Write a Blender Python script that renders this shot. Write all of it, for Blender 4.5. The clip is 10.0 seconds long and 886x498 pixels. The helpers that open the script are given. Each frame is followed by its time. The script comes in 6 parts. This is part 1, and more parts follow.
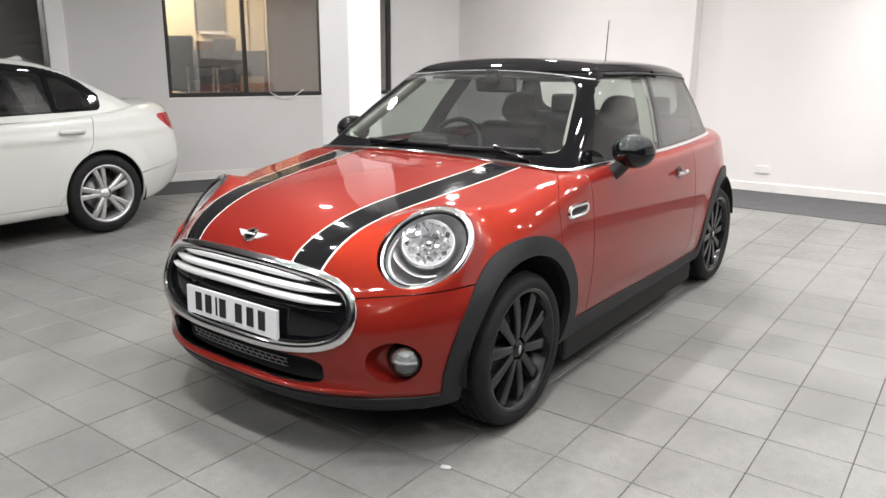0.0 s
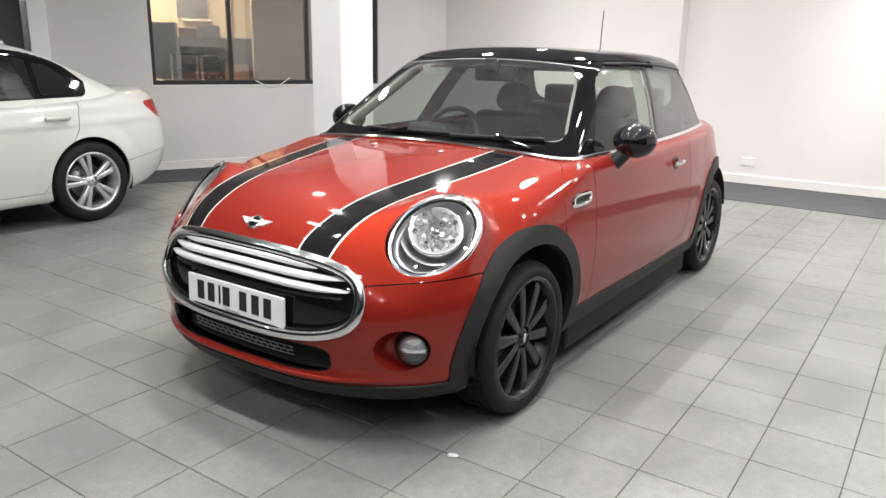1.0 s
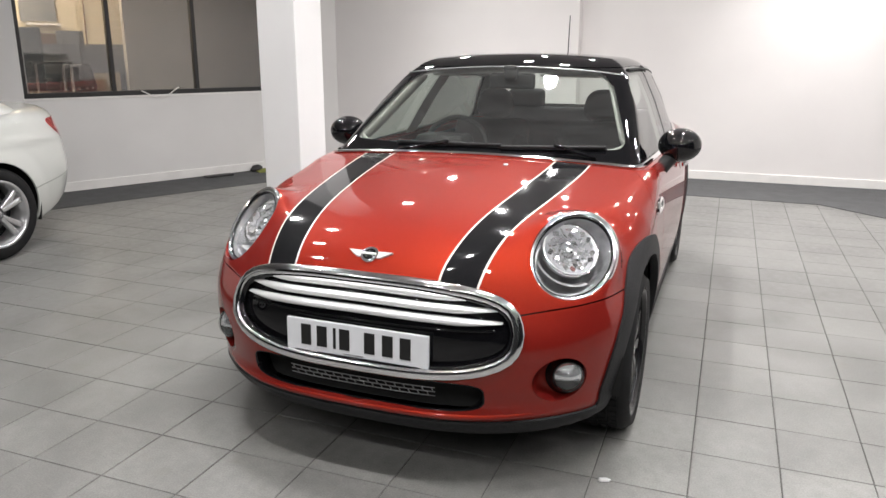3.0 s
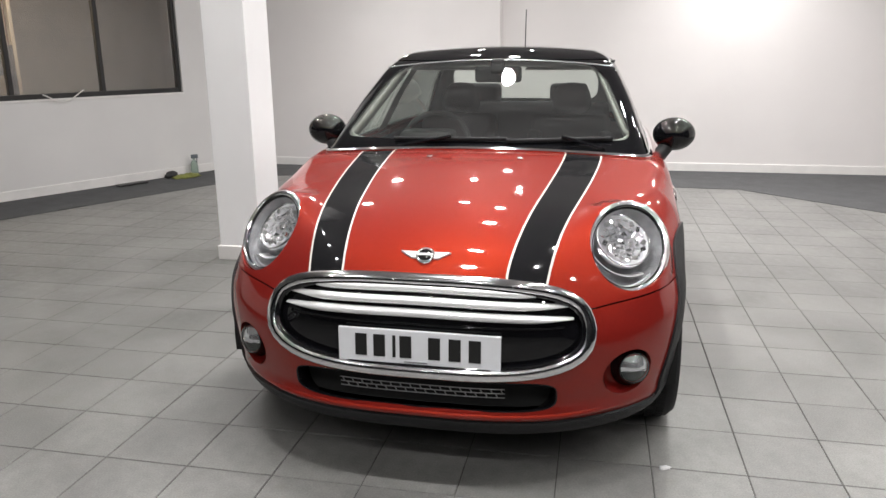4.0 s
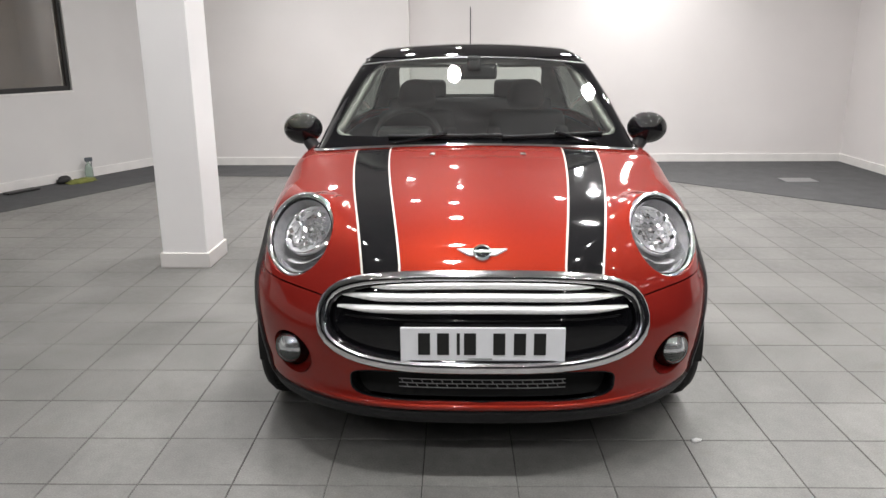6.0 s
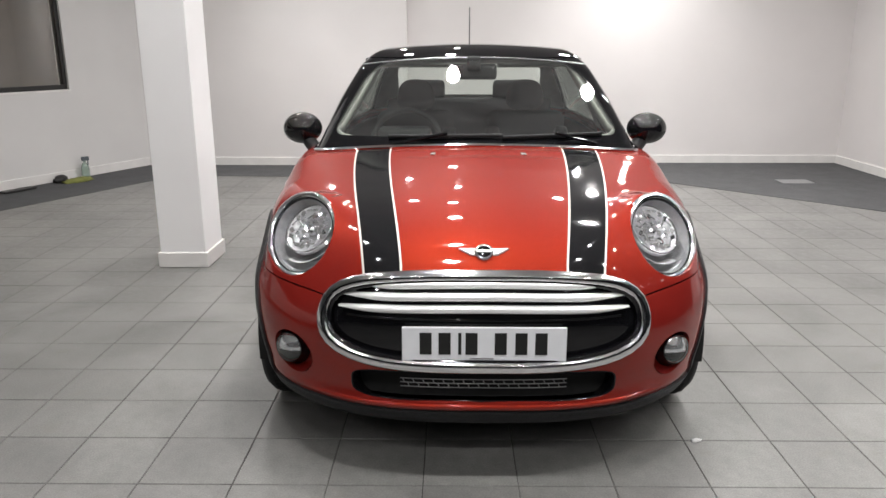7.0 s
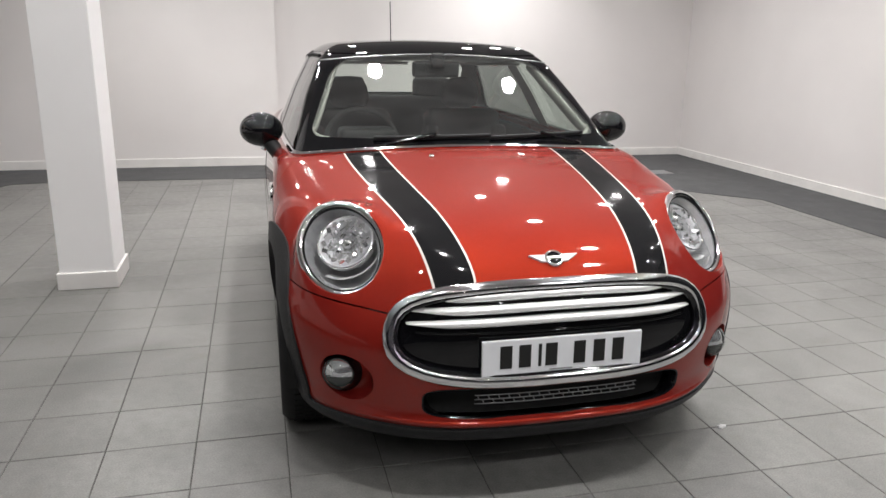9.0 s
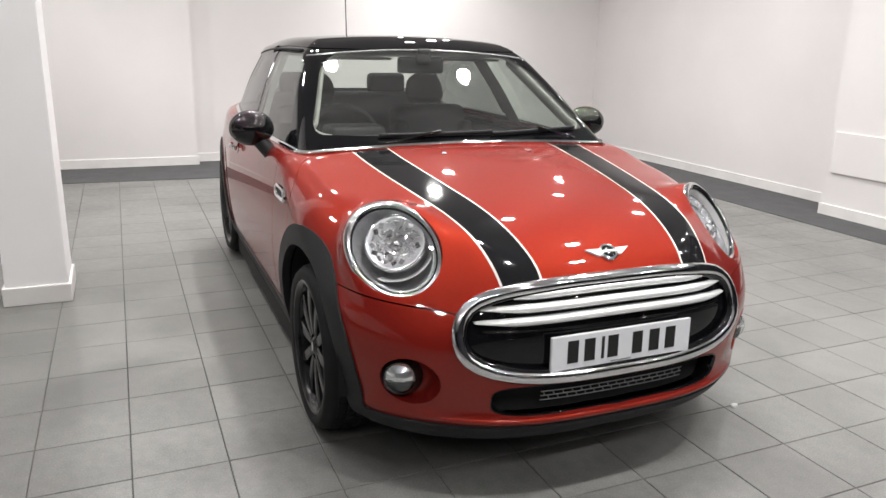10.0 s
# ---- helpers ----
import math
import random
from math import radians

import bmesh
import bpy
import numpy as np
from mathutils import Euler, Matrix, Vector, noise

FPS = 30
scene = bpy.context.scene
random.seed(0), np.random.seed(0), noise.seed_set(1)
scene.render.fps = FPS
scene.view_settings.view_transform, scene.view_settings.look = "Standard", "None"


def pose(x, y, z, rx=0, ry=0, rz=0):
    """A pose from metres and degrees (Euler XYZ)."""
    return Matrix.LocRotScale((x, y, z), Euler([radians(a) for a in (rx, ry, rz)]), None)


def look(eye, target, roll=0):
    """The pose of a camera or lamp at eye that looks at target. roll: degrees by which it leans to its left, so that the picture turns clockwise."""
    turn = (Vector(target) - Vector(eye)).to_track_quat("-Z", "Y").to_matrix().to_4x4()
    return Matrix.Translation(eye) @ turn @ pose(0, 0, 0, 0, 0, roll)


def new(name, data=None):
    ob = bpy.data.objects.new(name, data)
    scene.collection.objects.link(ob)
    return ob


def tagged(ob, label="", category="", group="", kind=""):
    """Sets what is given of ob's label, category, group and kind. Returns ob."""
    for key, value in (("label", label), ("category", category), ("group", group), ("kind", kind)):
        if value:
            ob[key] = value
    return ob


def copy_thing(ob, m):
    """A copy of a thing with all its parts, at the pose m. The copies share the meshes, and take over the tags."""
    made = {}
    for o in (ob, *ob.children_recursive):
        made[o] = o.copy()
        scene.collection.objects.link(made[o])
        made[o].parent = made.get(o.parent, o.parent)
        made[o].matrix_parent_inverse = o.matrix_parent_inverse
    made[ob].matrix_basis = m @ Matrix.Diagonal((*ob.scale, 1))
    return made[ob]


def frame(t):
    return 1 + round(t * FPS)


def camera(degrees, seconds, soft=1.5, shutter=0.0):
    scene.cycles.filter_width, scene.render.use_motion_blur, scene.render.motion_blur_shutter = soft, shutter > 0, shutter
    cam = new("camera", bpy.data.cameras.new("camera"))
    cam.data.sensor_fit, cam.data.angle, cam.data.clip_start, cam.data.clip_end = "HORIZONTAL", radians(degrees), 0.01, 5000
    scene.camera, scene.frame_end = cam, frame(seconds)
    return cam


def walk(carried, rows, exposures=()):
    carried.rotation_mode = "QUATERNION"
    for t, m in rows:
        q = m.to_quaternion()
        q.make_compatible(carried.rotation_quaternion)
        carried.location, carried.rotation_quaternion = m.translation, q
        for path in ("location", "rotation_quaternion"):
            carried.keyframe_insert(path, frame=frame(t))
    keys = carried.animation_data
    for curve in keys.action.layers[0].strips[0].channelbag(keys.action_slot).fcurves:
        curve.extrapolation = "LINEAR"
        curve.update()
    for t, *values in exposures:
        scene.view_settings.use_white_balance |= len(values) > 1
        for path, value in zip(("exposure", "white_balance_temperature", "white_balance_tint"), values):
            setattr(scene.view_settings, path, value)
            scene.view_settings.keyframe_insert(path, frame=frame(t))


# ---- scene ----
cam = camera(61.8, 10.0)
PATH = [
    (0, (2.159, -2.355, 1.396), (1.013, -0.792, 0.902), 0.41),
    (0.5, (2.159, -2.367, 1.396), (1.019, -0.799, 0.903), 0.50),
    (1, (2.070, -2.408, 1.379), (0.975, -0.816, 0.864), 1.03),
    (1.5, (1.855, -2.468, 1.378), (0.834, -0.826, 0.866), -0.17),
    (2, (1.600, -2.571, 1.386), (0.656, -0.883, 0.877), 0.22),
    (3.5, (0.787, -2.797, 1.415), (0.250, -0.940, 0.904), -0.27),
    (4, (0.504, -2.818, 1.383), (0.112, -0.924, 0.870), -0.44),
    (4.5, (0.261, -2.847, 1.394), (0.014, -0.933, 0.871), -0.16),
    (5, (0.060, -2.870, 1.405), (-0.078, -0.946, 0.877), -0.51),
    (5.5, (-0.056, -2.899, 1.403), (-0.111, -0.971, 0.874), -0.67),
    (7, (-0.115, -2.902, 1.396), (-0.138, -0.972, 0.870), -0.05),
    (7.5, (-0.153, -2.893, 1.395), (-0.132, -0.964, 0.867), 0.36),
    (8, (-0.311, -2.833, 1.388), (-0.145, -0.912, 0.858), 0.65),
    (8.5, (-0.560, -2.740, 1.387), (-0.274, -0.835, 0.849), 0.54),
    (9, (-0.888, -2.672, 1.399), (-0.417, -0.803, 0.864), 1.02),
    (9.5, (-1.174, -2.575, 1.390), (-0.517, -0.762, 0.857), 1.48),
    (10, (-1.397, -2.471, 1.390), (-0.626, -0.706, 0.850), 1.49),
]
walk(cam, [(t, look(eye, target, roll)) for t, eye, target, roll in PATH],
     exposures=[(0, 0.50), (2.0, 0.45), (3.5, 0.22), (5.5, 0.17), (7.5, 0.12), (8.5, 0.06), (9.5, 0.10), (10.0, 0.26)])

# ---------------------------------------------------------------- light
world = bpy.data.worlds.new("World")
scene.world = world
world.use_nodes = True
world.node_tree.nodes["Background"].inputs[0].default_value = (0.05, 0.05, 0.055, 1)
world.node_tree.nodes["Background"].inputs[1].default_value = 0.3
LAMP_POWER = 490.0
BEAM_POWER, BEAM_CONE, BEAM_BLEND = 36.0, 92.0, 0.7
OFFICE_POWER = 30.0

# ---------------------------------------------------------------- materials


def mat(name, colour=(0.8, 0.8, 0.8), rough=0.5, metal=0.0, coat=0.0, trans=0.0, ior=1.45, emit=None, strength=0.0, spec=0.5):
    m = bpy.data.materials.new(name)
    m.use_nodes = True
    b = m.node_tree.nodes["Principled BSDF"]
    b.inputs["Base Color"].default_value = (*colour, 1)
    b.inputs["Roughness"].default_value = rough
    b.inputs["Metallic"].default_value = metal
    b.inputs["Coat Weight"].default_value = coat
    b.inputs["Coat Roughness"].default_value = 0.02
    b.inputs["Transmission Weight"].default_value = trans
    b.inputs["IOR"].default_value = ior
    b.inputs["Specular IOR Level"].default_value = spec
    if emit:
        b.inputs["Emission Color"].default_value = (*emit, 1)
        b.inputs["Emission Strength"].default_value = strength
    return m


def nodes(m):
    t = m.node_tree
    return t, t.nodes, t.links, t.nodes["Principled BSDF"]


def vary(m, scale=4.0, low=0.85, high=1.1, detail=6, bump=0.0, bump_scale=200.0, rough_low=None, rough_high=None, fine=0.0, island=0.0):
    """Blotches, grain and fine relief on a plain material."""
    t, n, l, b = nodes(m)
    base = tuple(b.inputs["Base Color"].default_value)
    tc = n.new("ShaderNodeTexCoord")
    nz = n.new("ShaderNodeTexNoise")
    nz.inputs["Scale"].default_value = scale
    nz.inputs["Detail"].default_value = detail
    l.new(tc.outputs["Object"], nz.inputs["Vector"])
    rg = n.new("ShaderNodeMapRange")
    rg.inputs["From Min"].default_value, rg.inputs["From Max"].default_value = 0.3, 0.7
    rg.inputs["To Min"].default_value, rg.inputs["To Max"].default_value = low, high
    l.new(nz.outputs["Fac"], rg.inputs["Value"])
    value = rg.outputs["Result"]
    if fine:
        n2 = n.new("ShaderNodeTexNoise")
        n2.inputs["Scale"].default_value = bump_scale
        n2.inputs["Detail"].default_value = 3
        l.new(tc.outputs["Object"], n2.inputs["Vector"])
        r2 = n.new("ShaderNodeMapRange")
        r2.inputs["From Min"].default_value, r2.inputs["From Max"].default_value = 0.3, 0.7
        r2.inputs["To Min"].default_value, r2.inputs["To Max"].default_value = 1 - fine, 1 + fine
        l.new(n2.outputs["Fac"], r2.inputs["Value"])
        mu = n.new("ShaderNodeMath")
        mu.operation = "MULTIPLY"
        l.new(value, mu.inputs[0])
        l.new(r2.outputs["Result"], mu.inputs[1])
        value = mu.outputs[0]
    if island:
        oi = n.new("ShaderNodeObjectInfo")
        r3 = n.new("ShaderNodeMapRange")
        r3.inputs["To Min"].default_value, r3.inputs["To Max"].default_value = 1 - island, 1 + island
        l.new(oi.outputs["Random"], r3.inputs["Value"])
        mu = n.new("ShaderNodeMath")
        mu.operation = "MULTIPLY"
        l.new(value, mu.inputs[0])
        l.new(r3.outputs["Result"], mu.inputs[1])
        value = mu.outputs[0]
    vm = n.new("ShaderNodeVectorMath")
    vm.operation = "SCALE"
    vm.inputs[0].default_value = base[:3]
    l.new(value, vm.inputs["Scale"])
    l.new(vm.outputs["Vector"], b.inputs["Base Color"])
    if rough_low is not None:
        rr = n.new("ShaderNodeMapRange")
        rr.inputs["From Min"].default_value, rr.inputs["From Max"].default_value = 0.3, 0.7
        rr.inputs["To Min"].default_value, rr.inputs["To Max"].default_value = rough_low, rough_high
        l.new(nz.outputs["Fac"], rr.inputs["Value"])
        l.new(rr.outputs["Result"], b.inputs["Roughness"])
    if bump:
        nb = n.new("ShaderNodeTexNoise")
        nb.inputs["Scale"].default_value = bump_scale
        nb.inputs["Detail"].default_value = 4
        l.new(tc.outputs["Object"], nb.inputs["Vector"])
        bp = n.new("ShaderNodeBump")
        bp.inputs["Strength"].default_value = bump
        bp.inputs["Distance"].default_value = 0.002
        l.new(nb.outputs["Fac"], bp.inputs["Height"])
        l.new(bp.outputs["Normal"], b.inputs["Normal"])
    return m


def flakes(m, amount=0.15):
    """Metallic flake and faint orange peel in a car paint."""
    t, n, l, b = nodes(m)
    tc = n.new("ShaderNodeTexCoord")
    v = n.new("ShaderNodeTexVoronoi")
    v.inputs["Scale"].default_value = 900
    l.new(tc.outputs["Object"], v.inputs["Vector"])
    base = tuple(b.inputs["Base Color"].default_value)
    mx = n.new("ShaderNodeMix")
    mx.data_type = "RGBA"
    mx.inputs["A"].default_value = base
    mx.inputs["B"].default_value = (min(1, base[0] * (1 + 3 * amount)), min(1, base[1] * (1 + 3 * amount)), min(1, base[2] * (1 + 3 * amount)), 1)
    se = n.new("ShaderNodeSeparateColor")
    l.new(v.outputs["Color"], se.inputs["Color"])
    l.new(se.outputs["Red"], mx.inputs["Factor"])
    l.new(mx.outputs["Result"], b.inputs["Base Color"])
    return m


def stained(m):
    """Scuffs and washed-in dirt that run across the tiles, at walking scale."""
    t, n, l, b = nodes(m)
    src = b.inputs["Base Color"].links[0].from_socket
    geo = n.new("ShaderNodeNewGeometry")
    big = n.new("ShaderNodeTexNoise")
    big.inputs["Scale"].default_value, big.inputs["Detail"].default_value, big.inputs["Distortion"].default_value = 1.7, 9, 0.6
    l.new(geo.outputs["Position"], big.inputs["Vector"])
    rg = n.new("ShaderNodeMapRange")
    rg.inputs["From Min"].default_value, rg.inputs["From Max"].default_value = 0.34, 0.66
    rg.inputs["To Min"].default_value, rg.inputs["To Max"].default_value = 0.80, 1.14
    l.new(big.outputs["Fac"], rg.inputs["Value"])
    sc = n.new("ShaderNodeVectorMath")
    sc.operation = "SCALE"
    l.new(src, sc.inputs[0])
    l.new(rg.outputs["Result"], sc.inputs["Scale"])
    spots = n.new("ShaderNodeTexNoise")
    spots.inputs["Scale"].default_value, spots.inputs["Detail"].default_value = 7.0, 4
    l.new(geo.outputs["Position"], spots.inputs["Vector"])
    r2 = n.new("ShaderNodeMapRange")
    r2.inputs["From Min"].default_value, r2.inputs["From Max"].default_value = 0.64, 0.74
    l.new(spots.outputs["Fac"], r2.inputs["Value"])
    mx = n.new("ShaderNodeMix")
    mx.data_type = "RGBA"
    mx.inputs["B"].default_value = (0.15, 0.14, 0.12, 1)
    fac = n.new("ShaderNodeMath")
    fac.operation = "MULTIPLY"
    fac.inputs[1].default_value = 0.3
    l.new(r2.outputs["Result"], fac.inputs[0])
    l.new(fac.outputs[0], mx.inputs["Factor"])
    l.new(sc.outputs["Vector"], mx.inputs["A"])
    l.new(mx.outputs["Result"], b.inputs["Base Color"])
    return m


M = {}
M["paint"] = flakes(mat("red_paint", (0.188, 0.0118, 0.0108), 0.45, 0.0, 1.0, spec=0.0))


def metal_lobe(m, share, colour, rough):
    """Lay a coloured metallic lobe into a paint, under the same clear coat."""
    t, n, l, ground = nodes(m)
    flake = n.new("ShaderNodeBsdfPrincipled")
    flake.inputs["Base Color"].default_value = (*colour, 1)
    flake.inputs["Metallic"].default_value, flake.inputs["Roughness"].default_value = 1.0, rough
    for q in (ground, flake):
        q.inputs["Coat Weight"].default_value, q.inputs["Coat Roughness"].default_value, q.inputs["Coat IOR"].default_value = 1.0, 0.035, 1.44
    mx = n.new("ShaderNodeMixShader")
    mx.inputs["Fac"].default_value = share
    l.new(ground.outputs["BSDF"], mx.inputs[1])
    l.new(flake.outputs["BSDF"], mx.inputs[2])
    l.new(mx.outputs["Shader"], n["Material Output"].inputs["Surface"])


metal_lobe(M["paint"], 0.42, (0.245, 0.0265, 0.0076), 0.46)
M["gloss_black"] = mat("gloss_black", (0.005, 0.005, 0.006), 0.03, 0, 0.0, spec=0.5)
M["stripe_black"] = mat("stripe_black", (0.010, 0.010, 0.011), 0.07, 0, 0.0)
M["stripe_white"] = mat("stripe_white", (0.62, 0.60, 0.55), 0.3, 0, 0.4)
M["chrome"] = mat("chrome", (0.86, 0.86, 0.87), 0.06, 1.0)
M["ring_chrome"] = mat("ring_chrome", (0.74, 0.74, 0.75), 0.12, 1.0)
M["satin_chrome"] = mat("satin_chrome", (0.8, 0.8, 0.8), 0.2, 1.0)
M["plastic"] = vary(mat("black_plastic", (0.0145, 0.0147, 0.0158), 0.55, spec=0.35), 9, 0.85, 1.2, bump=0.25, bump_scale=900)
# near-black: the deep shade of recesses and undersides is put into the colour
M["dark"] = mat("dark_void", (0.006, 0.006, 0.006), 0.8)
M["rubber"] = vary(mat("tyre_rubber", (0.011, 0.011, 0.0115), 0.7, spec=0.25), 14, 0.8, 1.3, bump=0.15, bump_scale=600)
M["alloy_black"] = mat("black_alloy", (0.010, 0.010, 0.011), 0.18, 0.0, 0.0, spec=0.5)
M["alloy"] = vary(mat("silver_alloy", (0.62, 0.62, 0.63), 0.28, 0.85), 12, 0.9, 1.05)
M["disc"] = mat("brake_disc", (0.25, 0.25, 0.25), 0.35, 0.9)
def thin_glass(name, tint, gloss_rough=0.0, ior=1.5, haze=0.0):
    """A thin pane: clear straight through, with a mirror gloss."""
    m = bpy.data.materials.new(name)
    m.use_nodes = True
    t = m.node_tree
    t.nodes.remove(t.nodes["Principled BSDF"])
    tr = t.nodes.new("ShaderNodeBsdfTransparent")
    tr.inputs["Color"].default_value = (*tint, 1)
    gl = t.nodes.new("ShaderNodeBsdfGlossy")
    gl.inputs["Roughness"].default_value = gloss_rough
    lw = t.nodes.new("ShaderNodeLayerWeight")
    lw.inputs["Blend"].default_value = 0.5
    pw = t.nodes.new("ShaderNodeMath")
    pw.operation = "POWER"
    pw.inputs[1].default_value = 4.5
    t.links.new(lw.outputs["Facing"], pw.inputs[0])
    fr = t.nodes.new("ShaderNodeMapRange")
    fr.inputs["To Min"].default_value = 2 * ((ior - 1) / (ior + 1)) ** 2
    t.links.new(pw.outputs[0], fr.inputs["Value"])
    mx = t.nodes.new("ShaderNodeMixShader")
    t.links.new(fr.outputs["Result"], mx.inputs["Fac"])
    t.links.new(tr.outputs["BSDF"], mx.inputs[1])
    t.links.new(gl.outputs["BSDF"], mx.inputs[2])
    out = mx
    # haze: streaky pale veil mixed in, standing for soft reflections on the glass
    if haze:
        df = t.nodes.new("ShaderNodeBsdfDiffuse")
        df.inputs["Color"].default_value = (0.8, 0.8, 0.8, 1)
        out = t.nodes.new("ShaderNodeMixShader")
        tc = t.nodes.new("ShaderNodeTexCoord")
        stretch = t.nodes.new("ShaderNodeMapping")
        stretch.inputs["Scale"].default_value = (0.8, 1.0, 5.0)
        stretch.inputs["Rotation"].default_value = (0.0, 0.5, 0.3)
        veil_noise = t.nodes.new("ShaderNodeTexNoise")
        veil_noise.inputs["Scale"].default_value, veil_noise.inputs["Detail"].default_value, veil_noise.inputs["Distortion"].default_value = 5.5, 8, 0.5
        t.links.new(tc.outputs["Object"], stretch.inputs["Vector"])
        t.links.new(stretch.outputs["Vector"], veil_noise.inputs["Vector"])
        veil_share = t.nodes.new("ShaderNodeMapRange")
        veil_share.inputs["From Min"].default_value, veil_share.inputs["From Max"].default_value = 0.32, 0.72
        veil_share.inputs["To Min"].default_value, veil_share.inputs["To Max"].default_value = 0.55 * haze, 1.5 * haze
        t.links.new(veil_noise.outputs["Fac"], veil_share.inputs["Value"])
        t.links.new(veil_share.outputs["Result"], out.inputs["Fac"])
        t.links.new(mx.outputs["Shader"], out.inputs[1])
        t.links.new(df.outputs["BSDF"], out.inputs[2])
    t.links.new(out.outputs["Shader"], t.nodes["Material Output"].inputs["Surface"])
    return m


M["glass"] = thin_glass("car_glass", (0.85, 0.89, 0.86), ior=1.5, haze=0.022)
M["tint_glass"] = thin_glass("tinted_glass", (0.12, 0.135, 0.13), ior=1.5, haze=0.012)
M["side_glass"] = thin_glass("side_glass", (0.60, 0.66, 0.62), ior=1.5, haze=0.010)
M["privacy_glass"] = thin_glass("quarter_glass", (0.30, 0.325, 0.31), ior=1.5, haze=0.010)
M["lens"] = thin_glass("clear_lens", (0.95, 0.96, 0.96))
M["reflector"] = mat("lamp_reflector", (0.95, 0.95, 0.97), 0.12, 0.5)
M["facet"] = mat("lamp_facet", (0.97, 0.97, 0.98), 0.07, 0.9)
M["fog_reflector"] = mat("fog_reflector", (0.88, 0.88, 0.90), 0.08, 0.75)
M["lamp_grey"] = mat("lamp_inner", (0.28, 0.28, 0.29), 0.3, 0.6)
M["lamp_house"] = vary(mat("lamp_housing", (0.40, 0.40, 0.41), 0.28, 0.4), 30, 0.85, 1.15)
M["lamp_band"] = mat("lamp_band", (0.66, 0.66, 0.67), 0.28, 0.6)
M["bar_chrome"] = mat("bar_chrome", (0.90, 0.90, 0.90), 0.25, 0.4)
M["plate"] = vary(mat("plate_white", (0.74, 0.75, 0.78), 0.3, 0, 0.3), 20, 0.97, 1.02)
M["ink"] = mat("plate_black", (0.01, 0.01, 0.01), 0.4)
M["seat"] = vary(mat("seat_cloth", (0.02, 0.02, 0.022), 0.85), 20, 0.8, 1.3, bump=0.4, bump_scale=500)
M["dash"] = vary(mat("dash_plastic", (0.018, 0.018, 0.019), 0.6), 15, 0.85, 1.2, bump=0.3, bump_scale=700)
M["trim_beige"] = vary(mat("pillar_trim", (0.34, 0.335, 0.31), 0.8), 20, 0.92, 1.06)
M["liner"] = vary(mat("headliner", (0.40, 0.39, 0.36), 0.9), 20, 0.92, 1.06)
M["white_paint"] = mat("white_paint", (0.545, 0.555, 0.53), 0.3, 0, 1.0)
M["red_lens"] = mat("red_lens", (0.36, 0.014, 0.014), 0.12, 0, 1.0)
M["wall"] = vary(mat("wall_paint", (0.74, 0.71, 0.70), 0.75), 1.3, 0.965, 1.02, bump=0.12, bump_scale=120)
# wall paint dimmed: the weaker light on the slanted wall is in the colour
M["dimmed_wall"] = vary(mat("dimmed_wall_paint", (0.68, 0.665, 0.655), 0.75), 1.3, 0.955, 1.03, bump=0.12, bump_scale=120)
M["column"] = vary(mat("column_paint", (0.90, 0.89, 0.89), 0.6), 2.0, 0.97, 1.02, bump=0.1, bump_scale=120)
M["skirting"] = vary(mat("skirting_paint", (0.78, 0.76, 0.74), 0.45), 6, 0.93, 1.03)
# mid grey, set by how dark the unseen ceiling mirrors in the car
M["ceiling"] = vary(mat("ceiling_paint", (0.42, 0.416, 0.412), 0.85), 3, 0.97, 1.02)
M["tile"] = stained(vary(mat("floor_tile", (0.182, 0.1785, 0.1715), 0.38), 22, 0.86, 1.12, detail=7, bump=0.3, bump_scale=160, rough_low=0.32, rough_high=0.52, fine=0.15, island=0.07))
M["grout"] = vary(mat("grout", (0.082, 0.080, 0.074), 0.9), 2.6, 0.45, 1.6, detail=8)
M["carpet"] = vary(mat("carpet", (0.075, 0.075, 0.077), 0.95), 6, 0.85, 1.15, bump=0.8, bump_scale=500, fine=0.25)
M["frame_black"] = mat("window_frame", (0.02, 0.019, 0.019), 0.45)
# haze here stands for the showroom's reflections veiling the office window
M["pane"] = thin_glass("office_pane", (0.78, 0.775, 0.765), ior=1.6, haze=0.045)
M["office_wall"] = vary(mat("office_wall", (0.68, 0.59, 0.44), 0.8), 2, 0.95, 1.03)
M["office_dark"] = vary(mat("office_furniture", (0.10, 0.115, 0.13), 0.6), 5, 0.85, 1.1)
M["office_chair"] = vary(mat("office_chair_cloth", (0.07, 0.085, 0.10), 0.9), 20, 0.85, 1.1)
M["partition"] = vary(mat("partition_fabric", (0.42, 0.375, 0.32), 0.85), 6, 0.9, 1.08)
M["desk_screen"] = vary(mat("desk_screen_fabric", (0.20, 0.205, 0.21), 0.85), 8, 0.9, 1.08)
M["screen_grey"] = vary(mat("screen_grey", (0.5, 0.5, 0.5), 0.7), 3, 0.85, 1.08)
M["blond_wood"] = vary(mat("blond_wood", (0.50, 0.40, 0.26), 0.5), 7, 0.88, 1.08)
M["maroon"] = vary(mat("maroon_case", (0.028, 0.008, 0.008), 0.4), 7, 0.85, 1.1)
M["bottle"] = mat("bottle_plastic", (0.50, 0.62, 0.55), 0.2, 0, 0, 0.75, 1.35)
M["cloth"] = vary(mat("cleaning_cloth", (0.19, 0.20, 0.055), 0.95), 18, 0.7, 1.2)
# near-black for unseen walls, so the gloss parts mirror darkness
M["dark_backdrop"] = mat("dark_backdrop", (0.012, 0.013, 0.015), 0.05)
M["wood"] = vary(mat("brown_wood", (0.22, 0.13, 0.07), 0.5), 8, 0.8, 1.15)
M["lamp_on"] = mat("lit_lamp", (1, 1, 1), 0.5, emit=(1.0, 0.985, 0.972), strength=LAMP_POWER)
